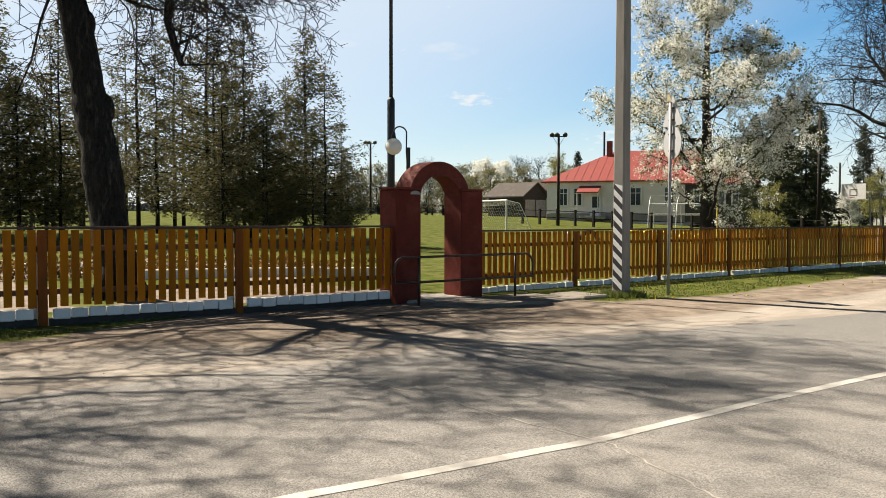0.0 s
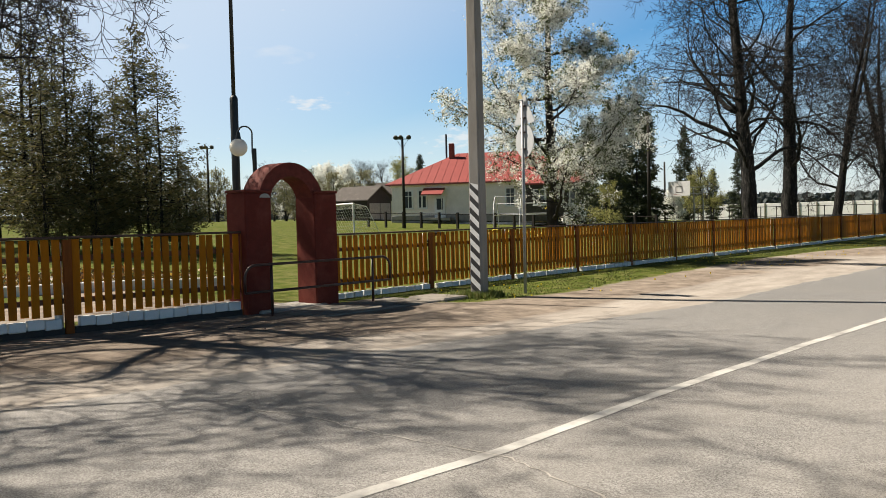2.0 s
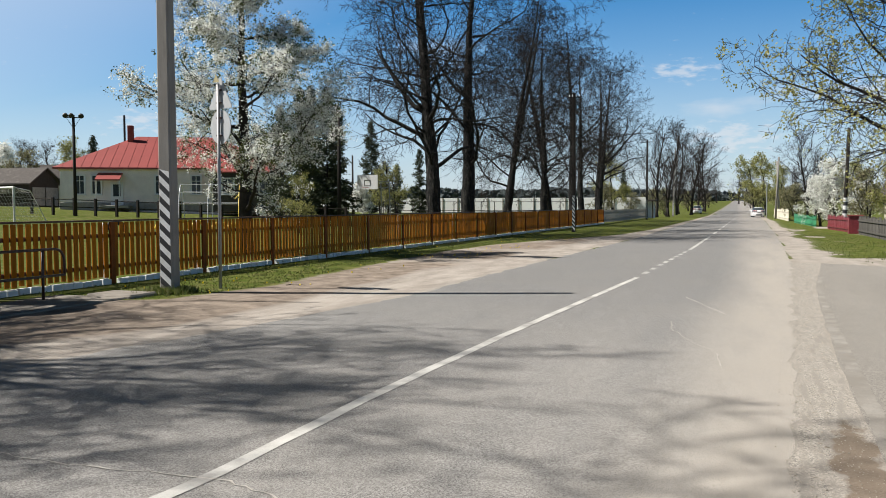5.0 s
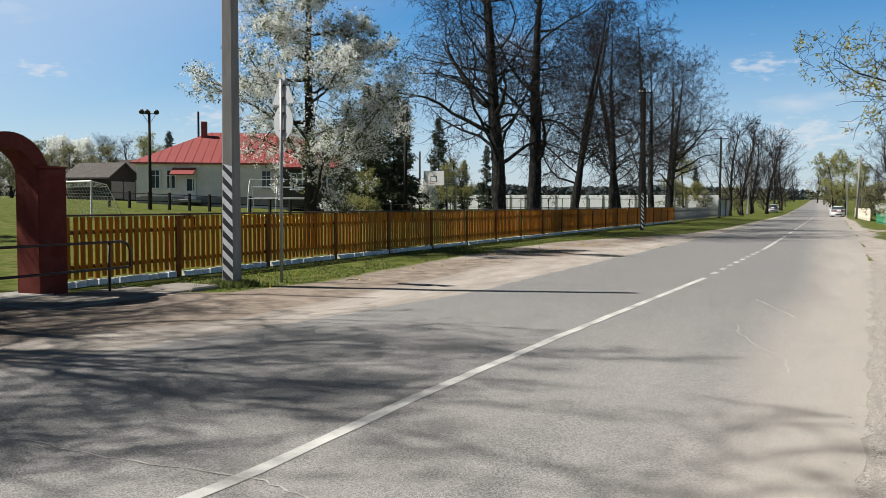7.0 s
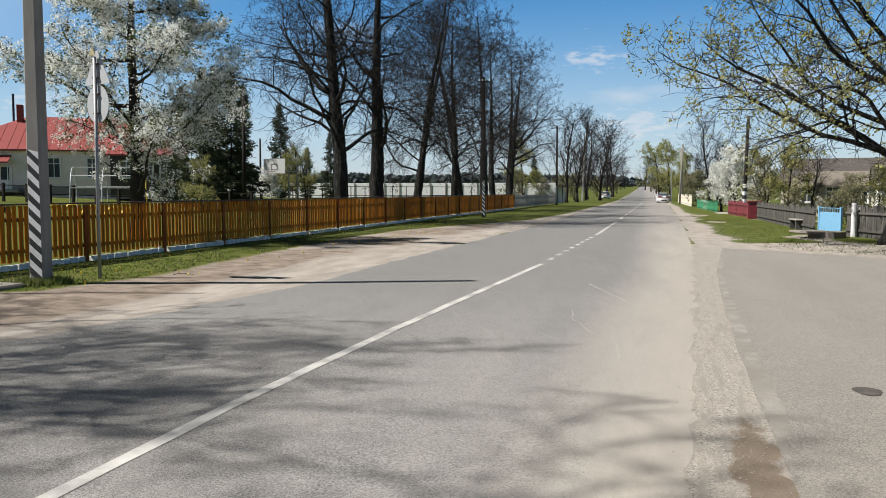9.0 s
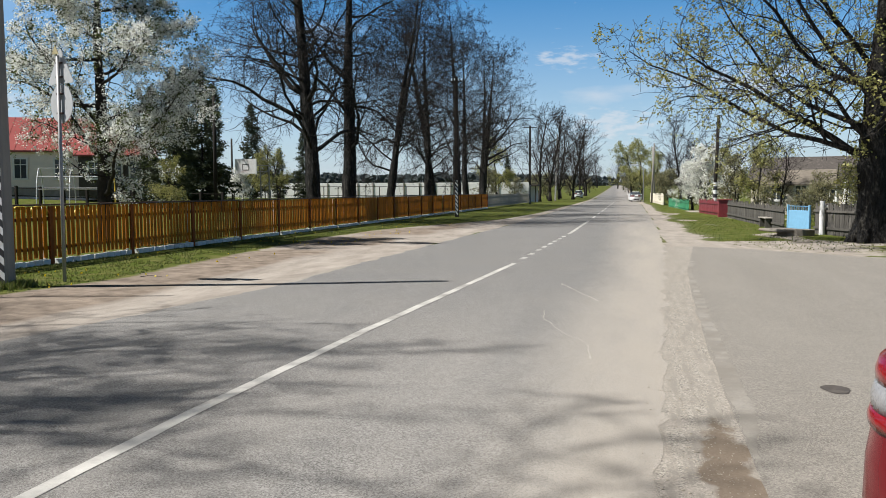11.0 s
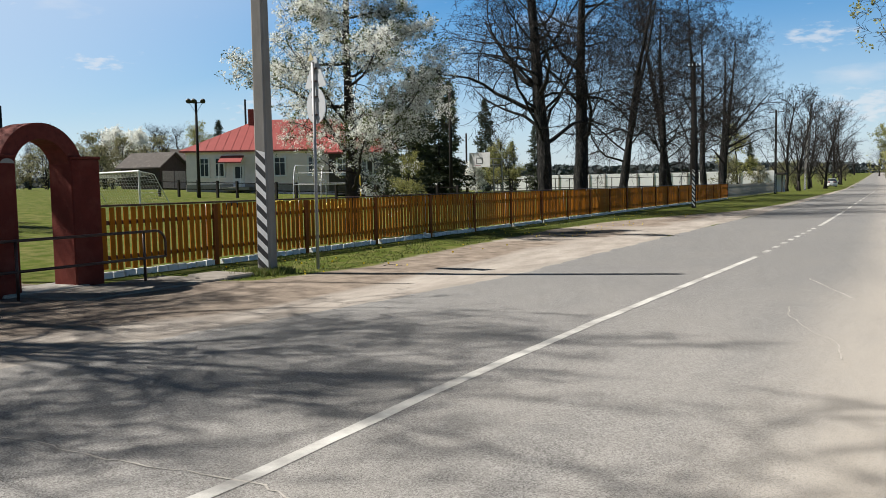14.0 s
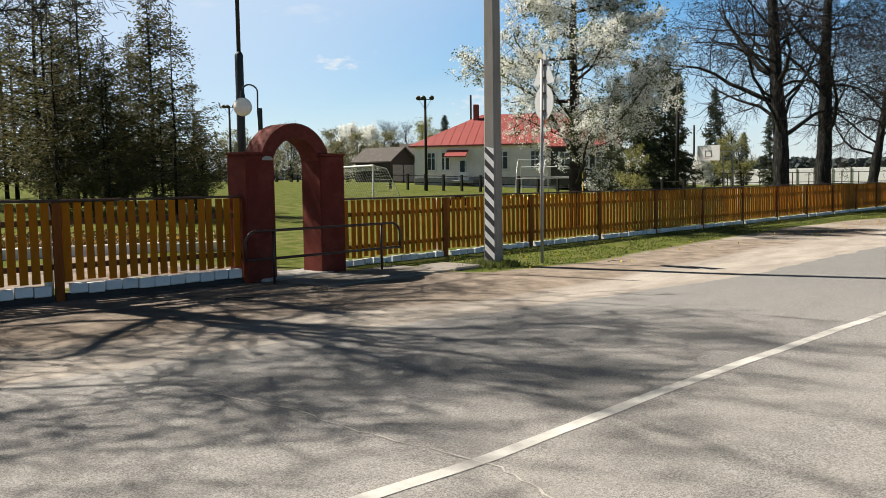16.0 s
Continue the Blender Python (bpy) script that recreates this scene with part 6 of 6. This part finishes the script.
# ---- cars ----
def build_car(name, x, y, turn, paint, label, length=4.1, width=1.72, top=1.47):
    car = thing(name, pose(x, y, climb(y), 0, 0, turn), label, "car")
    hl, hw = length / 2, width / 2
    n = 56

    def plan(i, k, ky=1.0, p=3.6):
        a = 2 * math.pi * i / n
        c, s = math.cos(a), math.sin(a)
        return (math.copysign(abs(c) ** (2 / p), c) * hw * k, math.copysign(abs(s) ** (2 / p), s) * hl * ky)
    prof = [(0.16, 0.93, 0.96), (0.26, 0.965, 0.985), (0.42, 1.0, 1.0), (0.60, 1.0, 0.995), (0.74, 0.985, 0.98), (0.94, 0.965, 0.965), (0.99, 0.93, 0.95), (1.015, 0.88, 0.92)]
    g = Geo()
    for z, k, ky in prof:
        for i in range(n):
            px_, py_ = plan(i, k, ky)
            drop = 0.16 * smooth01(0.35, 1.0, py_ / hl) * smooth01(0.6, 1.0, z)
            g.v.append((px_, py_, z - drop))
    for r in range(len(prof) - 1):
        for i in range(n):
            a, b = r * n + i, r * n + (i + 1) % n
            g.f.append((a, b, b + n, a + n))
    g.f.append(tuple(reversed(range(n))))
    g.f.append(tuple((len(prof) - 1) * n + i for i in range(n)))
    part("body", g, paint, car, smooth=True)
    # cabin: glass band and painted roof
    cab = Geo()
    rows = [(0.98, 0.86, -1.72, 1.02), (1.12, 0.82, -1.62, 0.72), (1.30, 0.74, -1.45, 0.36), (top - 0.05, 0.66, -1.28, 0.05)]
    for z, k, y0, y1 in rows:
        for i in range(n):
            px_, py_ = plan(i, k, 1.0, 4.0)
            cab.v.append((px_, (y0 + y1) / 2 * length / 4.1 + py_ / hl * (y1 - y0) / 2 * length / 4.1, z))
    for r in range(len(rows) - 1):
        for i in range(n):
            a, b = r * n + i, r * n + (i + 1) % n
            cab.f.append((a, b, b + n, a + n))
    part("glazing", cab, M_GLASS, car, "dark car glass", smooth=True)
    rf = Geo()
    z, k, y0, y1 = rows[-1]
    for zz, sc in ((z - 0.03, 1.02), (z + 0.03, 0.97), (z + 0.05, 0.8)):
        for i in range(n):
            px_, py_ = plan(i, k * sc, 1.0, 4.0)
            rf.v.append((px_, (y0 + y1) / 2 * length / 4.1 + py_ / hl * (y1 - y0) / 2 * length / 4.1 * sc, zz))
    for r in range(2):
        for i in range(n):
            a, b = r * n + i, r * n + (i + 1) % n
            rf.f.append((a, b, b + n, a + n))
    rf.f.append(tuple(2 * n + i for i in range(n)))
    part("roof", rf, paint, car, smooth=True)
    for sx in (-1, 1):
        # tail lamp wrapped round the rear corner
        lamp = None
        for nm, z0, z1, mat_l, lab in (("tail_lamp", 0.895, 0.985, M_LAMPRED, "red upper part of the tail lamp"), ("clear_lens", 0.79, 0.895, M_LAMPCLEAR, "clear ribbed reversing lens"), ("lower_lens", 0.725, 0.79, M_LAMPRED, "red lower lens")):
            lg = Geo()
            m_ = 12
            for zz, puff in ((z0, -0.02), (z0, 0.014), ((z0 + z1) / 2, 0.022), (z1, 0.014), (z1, -0.02)):
                for i in range(m_ + 1):
                    a = (-math.pi / 2 + sx * (0.10 + 1.13 * i / m_)) if sx > 0 else (-math.pi / 2 - (0.10 + 1.13 * i / m_))
                    c, s = math.cos(a), math.sin(a)
                    kz = lerp([(0.42, 1.0), (0.6, 1.0), (0.74, 0.985), (0.94, 0.965)], zz)
                    lg.v.append((math.copysign(abs(c) ** (2 / 3.6), c) * (hw * kz + puff), math.copysign(abs(s) ** (2 / 3.6), s) * (hl * lerp([(0.42, 1.0), (0.6, 0.995), (0.74, 0.98), (0.94, 0.965)], zz) + puff), zz))
            for r in range(4):
                for i in range(m_):
                    a = r * (m_ + 1) + i
                    lg.f.append((a, a + 1, a + m_ + 2, a + m_ + 1))
            lamp_part = part(nm, lg, mat_l, lamp or car, lab, smooth=True)
            lamp = lamp or lamp_part
        part("headlamp", Geo().ball((sx * hw * 0.72, hl * 0.93, 0.66), 0.13, 12, 8, (1.2, 0.7, 0.7)), M_LAMPCLEAR, car, "clear headlamp", smooth=True)
        part("mirror", Geo().box(sx * (hw + 0.07), 0.62, 1.0, 0.18, 0.1, 0.13, 0.03), paint, car)
        for wy in (-hl * 0.62, hl * 0.64):
            wh = part("wheel", Geo().tube([(sx * (hw - 0.33), wy, 0.31), (sx * (hw - 0.32), wy, 0.31), (sx * (hw - 0.16), wy, 0.31), (sx * (hw - 0.13), wy, 0.31)], [0.28, 0.31, 0.31, 0.28], 24), M_RUBBER, car, "black tyre", smooth=False)
            part("rim", Geo().tube([(sx * (hw - 0.16), wy, 0.31), (sx * (hw - 0.12), wy, 0.31)], [0.21, 0.19], 20), M_GALV, wh, "silver wheel rim")
    part("bumper", Geo().box(0, -hl + 0.03, 0.36, width * 0.45, 0.12, 0.16, 0.04), M_CARDARK, car, "black lower bumper")
    pl = part("number_plate", Geo().box(0, -hl + 0.012, 0.74, 0.52, 0.03, 0.115, 0.006), M_WHITEP, car, "white number plate")
    part("plate_bar", Geo().box(0, -hl - 0.006, 0.74, 0.40, 0.006, 0.05), M_BLACK, pl, "dark bar of unreadable figures")
    return car


build_car("parked_car", 2.385, 6.68, -52, M_CARRED, "dark red hatchback parked beside the gravel strip")
cxw, cyw = 2.19, 130.33
build_car("parked_car", cxw, cyw, 4, M_CARWHITE, "white car parked at the edge of the road", 4.5, 1.78, 1.45)
cxw, cyw = -7.70, 167.19
build_car("parked_car", cxw, cyw, 0, M_CARWHITE, "white car parked on the far grass verge", 4.3, 1.75, 1.5)


# ---- trees and shrubs ----
pear = grow_tree("pear_tree", 7, PEAR, 10.6, 0.24, "pear tree in full white blossom behind the fence", M_PEARBARK, M_PEARBARK,
                 leaf=(("blossom", M_BLOSSOM, 85000, 0.046, 0.09, "white blossom clusters"), ("leaves", M_PEARLEAF, 22000, 0.055, 0.18, "young yellow-green leaves")))
plant(pear, -16.14, 26.03, 200, 1.0, True)

thuja_label = "dark loose arborvitae standing in the park"
con_a = grow_conifer("conifer_tree", 3, 9.0, 3.0, thuja_label, M_NEEDLE, 0.05, 1.1, 0.9, 0.10, 2, 0.85, 1.35)
con_b = grow_conifer("conifer_tree", 8, 12.0, 3.6, thuja_label, M_NEEDLE, -0.05, 1.1, 0.9, 0.11, 2, 0.85, 1.3)
con_c = grow_conifer("conifer_tree", 15, 9.5, 3.6, thuja_label, M_NEEDLE, -0.15, 1.05, 1.0, 0.08, 2, 0.85, 1.35)
for src, x, y, turn, s, first in (
        (con_a, -30.74, 18.90, 0, 1.0, True), (con_b, -31.79, 14.48, 0, 1.0, True), (con_c, -32.73, 17.27, 0, 1.0, True),
        (con_b, -36.23, 14.06, 80, 0.98, False), (con_c, -36.51, 9.51, 140, 0.9, False), (con_a, -34.83, 7.75, 200, 0.95, False), (con_c, -39.03, 6.87, 20, 1.1, False),
        (con_a, -43.88, 13.01, 260, 1.05, False), (con_b, -45.23, 15.51, 310, 0.85, False), (con_c, -39.62, 19.06, 75, 1.0, False), (con_a, -31.64, 21.29, 33, 0.42, False),
        (con_c, -28.84, 18.20, 50, 0.75, False), (con_a, -29.24, 16.41, 110, 0.7, False), (con_c, -30.77, 20.80, 220, 0.55, False), (con_c, -29.53, 14.67, 10, 0.7, False), (con_c, -33.45, 9.40, 60, 0.9, False), (con_c, -32.74, 8.00, 300, 0.95, False),
        (con_c, -34.85, 19.73, 170, 0.78, False), (con_b, -42.47, 17.38, 15, 1.0, False)):
    plant(src, x, y, turn, s, first)

spruce = grow_conifer("spruce_tree", 21, 11.0, 2.4, "dark green spruce behind the yard", M_SPRUCE, -0.3, 1.4, 0.4, 0.05, 1, 1.5, 1.0)
plant(spruce, -26.64, 48.91, 0, 0.78, True)
for x, y, s, turn in ((-27.50, 54.13, 0.85, 40), (-30.23, 52.60, 0.72, 90), (-30.34, 57.15, 0.9, 200), (-31.30, 63.43, 0.85, 120), (-41.80, 93.40, 1.02, 60), (-37.92, 99.37, 0.75, 150), (-42.77, 103.88, 0.6, 10),
                      (-76.58, 86.40, 0.85, 10), (-15.96, 123.36, 0.6, 10), (-36.60, 68.07, 0.7, 10)):
    plant(spruce, x, y, turn, s)

green = grow_tree("garden_tree", 31, SMALL, 7.0, 0.13, "garden tree in fresh yellow-green leaf", M_LINDEN, M_TWIG, leaf=(("leaves", M_YELLOWLEAF, 6500, 0.10, 0.18, "yellow-green young leaves"),))
white = grow_tree("blossom_tree", 32, SMALL, 5.0, 0.11, "small garden tree covered in white blossom", M_LINDEN, M_TWIG, leaf=(("blossom", M_BLOSSOM, 9000, 0.10, 0.14, "white blossom"),))
bare = grow_tree("bare_tree", 33, dict(SMALL, kids=(22, 9, 6), wob=(0.07, 0.16, 0.22, 0.25)), 9.0, 0.16, "bare garden tree with fine brown twigs", M_PEARBARK, M_TWIG)
bush = grow_tree("shrub", 34, dict(SMALL, kids=(9, 5, 4)), 3.2, 0.06, "spring shrub in the first pale leaf", M_LINDEN, M_TWIG, leaders=3, leaf=(("leaves", M_BUSH, 3000, 0.08, 0.12, "small pale leaves"),))
plant(green, -21.47, 39.19, 0, 0.42, True)
plant(white, 6.14, 68.03, 0, 0.95, True)
plant(bare, 7.05, 107.09, 0, 1.1, True)
plant(bush, 7.74, 63.81, 0, 1.2, True)
for src, x, y, s, turn in (
        (green, 3.96, 152.29, 1.45, 30), (green, 2.41, 172.33, 1.5, 80), (green, 5.62, 137.22, 1.1, 160), (green, -37.56, 90.89, 0.85, 100), (green, -37.67, 86.49, 0.75, 10),
        (green, 9.67, 83.73, 0.8, 10), (green, 8.69, 61.66, 0.7, 210), (green, -82.07, 88.12, 1.3, 30), (green, -14.35, 101.38, 1.1, 30),
        (white, 5.65, 74.10, 0.75, 120), (white, 8.80, 76.78, 0.7, 220), (white, -89.57, 80.33, 1.6, 10), (white, -95.04, 89.20, 1.7, 10), (white, -31.53, 68.89, 0.6, 60),
        (bare, 9.14, 121.97, 1.0, 60), (bare, 7.57, 142.12, 0.8, 60), (bare, 9.33, 91.82, 0.7, 70), (bare, 12.73, 86.33, 0.7, 10), (bare, -82.14, 65.81, 0.75, 10), (bare, -96.05, 80.43, 0.6, 10),
        (bare, -97.48, 93.91, 1.05, 200), (bare, -95.29, 96.18, 1.0, 20), (bare, -86.71, 90.60, 0.95, 20), (bare, -37.64, 88.68, 0.7, 50), (bare, -10.46, 152.02, 1.0, 10), (bare, -7.57, 192.22, 0.9, 10),
        (bare, -9.98, 422.25, 1.6, 10), (bare, -0.10, 362.35, 1.5, 80), (bare, 1.74, 302.35, 1.3, 180), (bare, 10.20, 61.40, 0.5, 180),
        (bush, 9.4, 47.6, 0.75, 130), (bush, 10.5, 46.4, 0.85, 210), (bush, 8.9, 44.8, 0.6, 80), (bush, 11.4, 45.2, 0.9, 20), (bush, 6.95, 47.76, 0.55, 30), (bush, 7.73, 42.53, 0.5, 90), (bush, 5.59, 102.17, 1.2, 30), (bush, 5.69, 122.20, 1.2, 90), (bush, -13.45, 141.75, 1.3, 20), (bush, -12.42, 151.88, 1.4, 20),
        (bush, -10.65, 192.08, 1.3, 20), (bush, -7.90, 242.24, 1.2, 20), (bush, -13.43, 113.60, 1.0, 50), (bush, -89.21, 77.69, 2.2, 50), (bush, -88.77, 88.54, 2.3, 50), (bush, -97.09, 70.85, 1.2, 50),
        (bush, 3.94, 192.30, 1.4, 50), (bush, 2.82, 242.33, 1.6, 50), (bush, -15.06, 97.24, 1.2, 150)):
    plant(src, x, y, turn, s)
for src, x, y, turn, s in ((bare, -11.65, 126.85, 70, 1.45), (bare, -10.48, 131.97, 170, 1.5), (bare, -8.02, 152.16, 140, 1.5), (bare, -10.92, 162.01, 200, 1.6), (bare, -7.03, 187.24, 20, 1.4), (bare, -7.59, 172.20, 250, 1.45)):
    plant(src, x, y, turn, s, label="bare roadside tree far along the road")

for i, (px, py) in enumerate(((-0.885, 0.465), (-0.872, 0.489), (-0.858, 0.514), (-0.845, 0.535), (-0.832, 0.555), (-0.818, 0.575), (-0.806, 0.592), (-0.795, 0.606), (-0.784, 0.620), (-0.772, 0.635), (-0.76, 0.65), (-0.748, 0.664), (-0.735, 0.678), (-0.722, 0.692), (-0.708, 0.706))):
    for src, far, size in ((bush, 104 + 7 * math.sin(i * 2.1), 1.45 + 0.35 * math.sin(i * 1.7)), (bare if i % 3 else white, 112 + 6 * math.sin(i * 1.3), 0.52 + 0.14 * math.sin(i * 2.9) + (0.35 if i % 3 == 0 else 0))):
        plant(src, far * px, far * py, i * 67, size)

maple = grow_tree("maple_tree", 52, MAPLE, 13.0, 0.52, "big maple with a dark trunk and yellow-green flower tufts", M_LINDEN, M_TWIG,
                  leaf=(("blossom", M_YELLOWLEAF, 27000, 0.068, 0.13, "yellow-green flower tufts"),),
                  aims=((2.5, (-0.95, -0.15, 0.38), 7.2, 0.12), (3.4, (-0.8, 0.25, 0.55), 6.8, 0.09), (4.2, (-0.75, -0.3, 0.75), 6.8, 0.09), (5.0, (-0.5, 0.2, 0.9), 7.5, 0.09), (3.0, (-0.6, -0.75, 0.4), 6.5, 0.08)))
plant(maple, 7.25, 30.33, 0, 1.0, True)

# leafy clumps sprouting from the maple's trunk
tg = Geo()
rng = random.Random(61)
for i in range(70):
    z, a = rng.uniform(1.6, 10.5), rng.uniform(0, 6.283)
    r = rng.uniform(0.40, 0.95)
    for k in range(34):
        tg.leaf((r * math.cos(a) + rng.gauss(0, 0.16), r * math.sin(a) + rng.gauss(0, 0.16), z + rng.gauss(0, 0.14)), rng.uniform(0.05, 0.10), rng, 1.3)
part("trunk_leaves", tg, M_YELLOWLEAF, maple, "yellow-green shoots on the trunk")

# far woods at the horizon
rng = random.Random(77)
fw = Geo()
for i in range(56000):
    a = radians(rng.uniform(-35, 130))
    d = rng.uniform(560, 700)
    hh = 6.5 + 2.2 * noise.noise((a * 9, 2, 0)) + 1.5 * noise.noise((a * 40, 7, 0))
    x, y = -d * math.sin(a), d * math.cos(a)
    if abs(x) > 14 or d > 655:
        fw.leaf((x, y, height(max(x, -400), min(y, 900)) - 2 + (2 + max(1.5, hh)) * rng.random() ** 1.1), rng.uniform(2.6, 4.6), rng)
solo("far_woods", fw, M_WOODS, "distant belt of woods at the horizon", "woods", kind="stuff")

# grass along the verges
gr = Geo()
rng = random.Random(9)


def tuft(x, y, z, hgt):
    for k in range(3):
        a = rng.uniform(0, 6.283)
        dx, dy = math.cos(a) * 0.012, math.sin(a) * 0.012
        lx, ly = rng.gauss(0, 0.4) * hgt, rng.gauss(0, 0.4) * hgt
        k0 = len(gr.v)
        gr.v.extend(((x - dx, y - dy, z - 0.01), (x + dx, y + dy, z - 0.01), (x + lx, y + ly, z + hgt)))
        gr.f.append((k0, k0 + 1, k0 + 2))


for i in range(26000):
    y = rng.uniform(-2, 48) if rng.random() < 0.8 else rng.uniform(48, 80)
    fx, el = fence_x(y), lerp(EDGE_L, y)
    far_in = lerp(SAND_IN, y)
    x = rng.uniform(fx + 0.05, el - far_in - 0.1)
    if 9.6 < y < 13.6 or noise.noise((x * 0.9, y * 0.9, 2)) < -0.22:
        continue
    tuft(x, y, height(x, y), rng.uniform(0.010, 0.042))
for i in range(900):
    a, r = rng.uniform(0, 6.28), abs(rng.gauss(0, 0.22)) + 0.12
    tuft(-10.75 + r * math.cos(a), 14.95 + r * math.sin(a), 0.03, rng.uniform(0.05, 0.16))
for i in range(2500):
    x, y = rng.uniform(2.0, 8.0), rng.uniform(26, 56)
    if x - lerp(EDGE_R, y) > lerp([(24, 6.0), (28, 2.2), (34, 1.2), (60, 0.8)], y) and y > side_top(x) + 0.5:
        tuft(x, y, height(x, y), rng.uniform(0.02, 0.06))
solo("verge_grass", gr, M_GRASS, "short uneven spring grass along the fence and verges", "grass", kind="stuff")
st = Geo()
for i in range(160):
    y = rng.uniform(1, 22)
    x = rng.uniform(lerp(EDGE_L, y) - 3.5, lerp(EDGE_L, y) + 0.2) if i % 2 else rng.uniform(-0.3, 0.75)
    s = rng.uniform(0.003, 0.009)
    st.ball((x, y, max(height(x, y), -0.01) + s * 0.4), s, 6, 4, (1.2, 0.9, 0.7))
solo("loose_stones", st, M_STONE, "small loose stones on the shoulder", "stones", kind="stuff")

dn = Geo()
rng = random.Random(19)
for i in range(260):
    y = rng.uniform(14, 46)
    x = rng.uniform(fence_x(y) + 0.3, lerp(EDGE_L, y) - 2.4)
    if noise.noise((x * 0.5, y * 0.35, 8)) > 0.05:
        for k in range(2):
            dn.leaf((x, y, height(x, y) + rng.uniform(0.04, 0.08)), 0.045, rng)
solo("dandelions", dn, M_DANDY, "yellow dandelions scattered in the verge grass", "flowers", kind="stuff")
for i, (x, y, a, ln) in enumerate(((-10.9, 8.9, 35, 0.6), (-9.3, 16.8, 20, 0.4))):
    pts = [(u * ln, 0.06 * ln * math.sin(4 * u + i), 0.012 + 0.02 * math.sin(math.pi * u)) for u in np.linspace(0, 1, 7)]
    g = Geo().tube(pts, [0.008 - 0.005 * u for u in np.linspace(0, 1, 7)], 5).tube([pts[3], (0.62 * ln, 0.2 * ln, 0.02)], [0.007, 0.003], 4)
    solo("fallen_twig", g, M_LINDEN, "dry fallen twig lying on the sandy shoulder", "twig", m=pose(x, y, height(x, y), 0, 0, a))

cr = Geo()
rng = random.Random(29)
for i in range(4500):
    y = 3.5 + 23 * rng.random() ** 1.6
    a, b = lerp(EDGE_R, y) - 0.12, lerp(SIDE_L, y) + 0.1
    x = a + (b - a) * min(1, max(0, rng.gauss(0.42, 0.28)))
    r = rng.uniform(0.002, 0.0045) + 0.006 * rng.random() ** 8
    cr.ball((x, y, max(height(x, y), -0.012) + r * 0.3), r, 4, 3, (rng.uniform(0.8, 1.5), rng.uniform(0.8, 1.5), 0.7))
solo("edge_gravel", cr, M_STONE, "crumbled gravel along the edges of the asphalt", "gravel", kind="stuff")


# ---- pickets and plinth blocks ----
build_fence(*FENCE_L, "picket_fence", "ochre picket fence with brown rails on a whitewashed plinth", base=0.115, size=0.99)
build_fence(*FENCE_R, "picket_fence", "long ochre picket fence with brown cap board on a whitewashed plinth", base=-0.02)
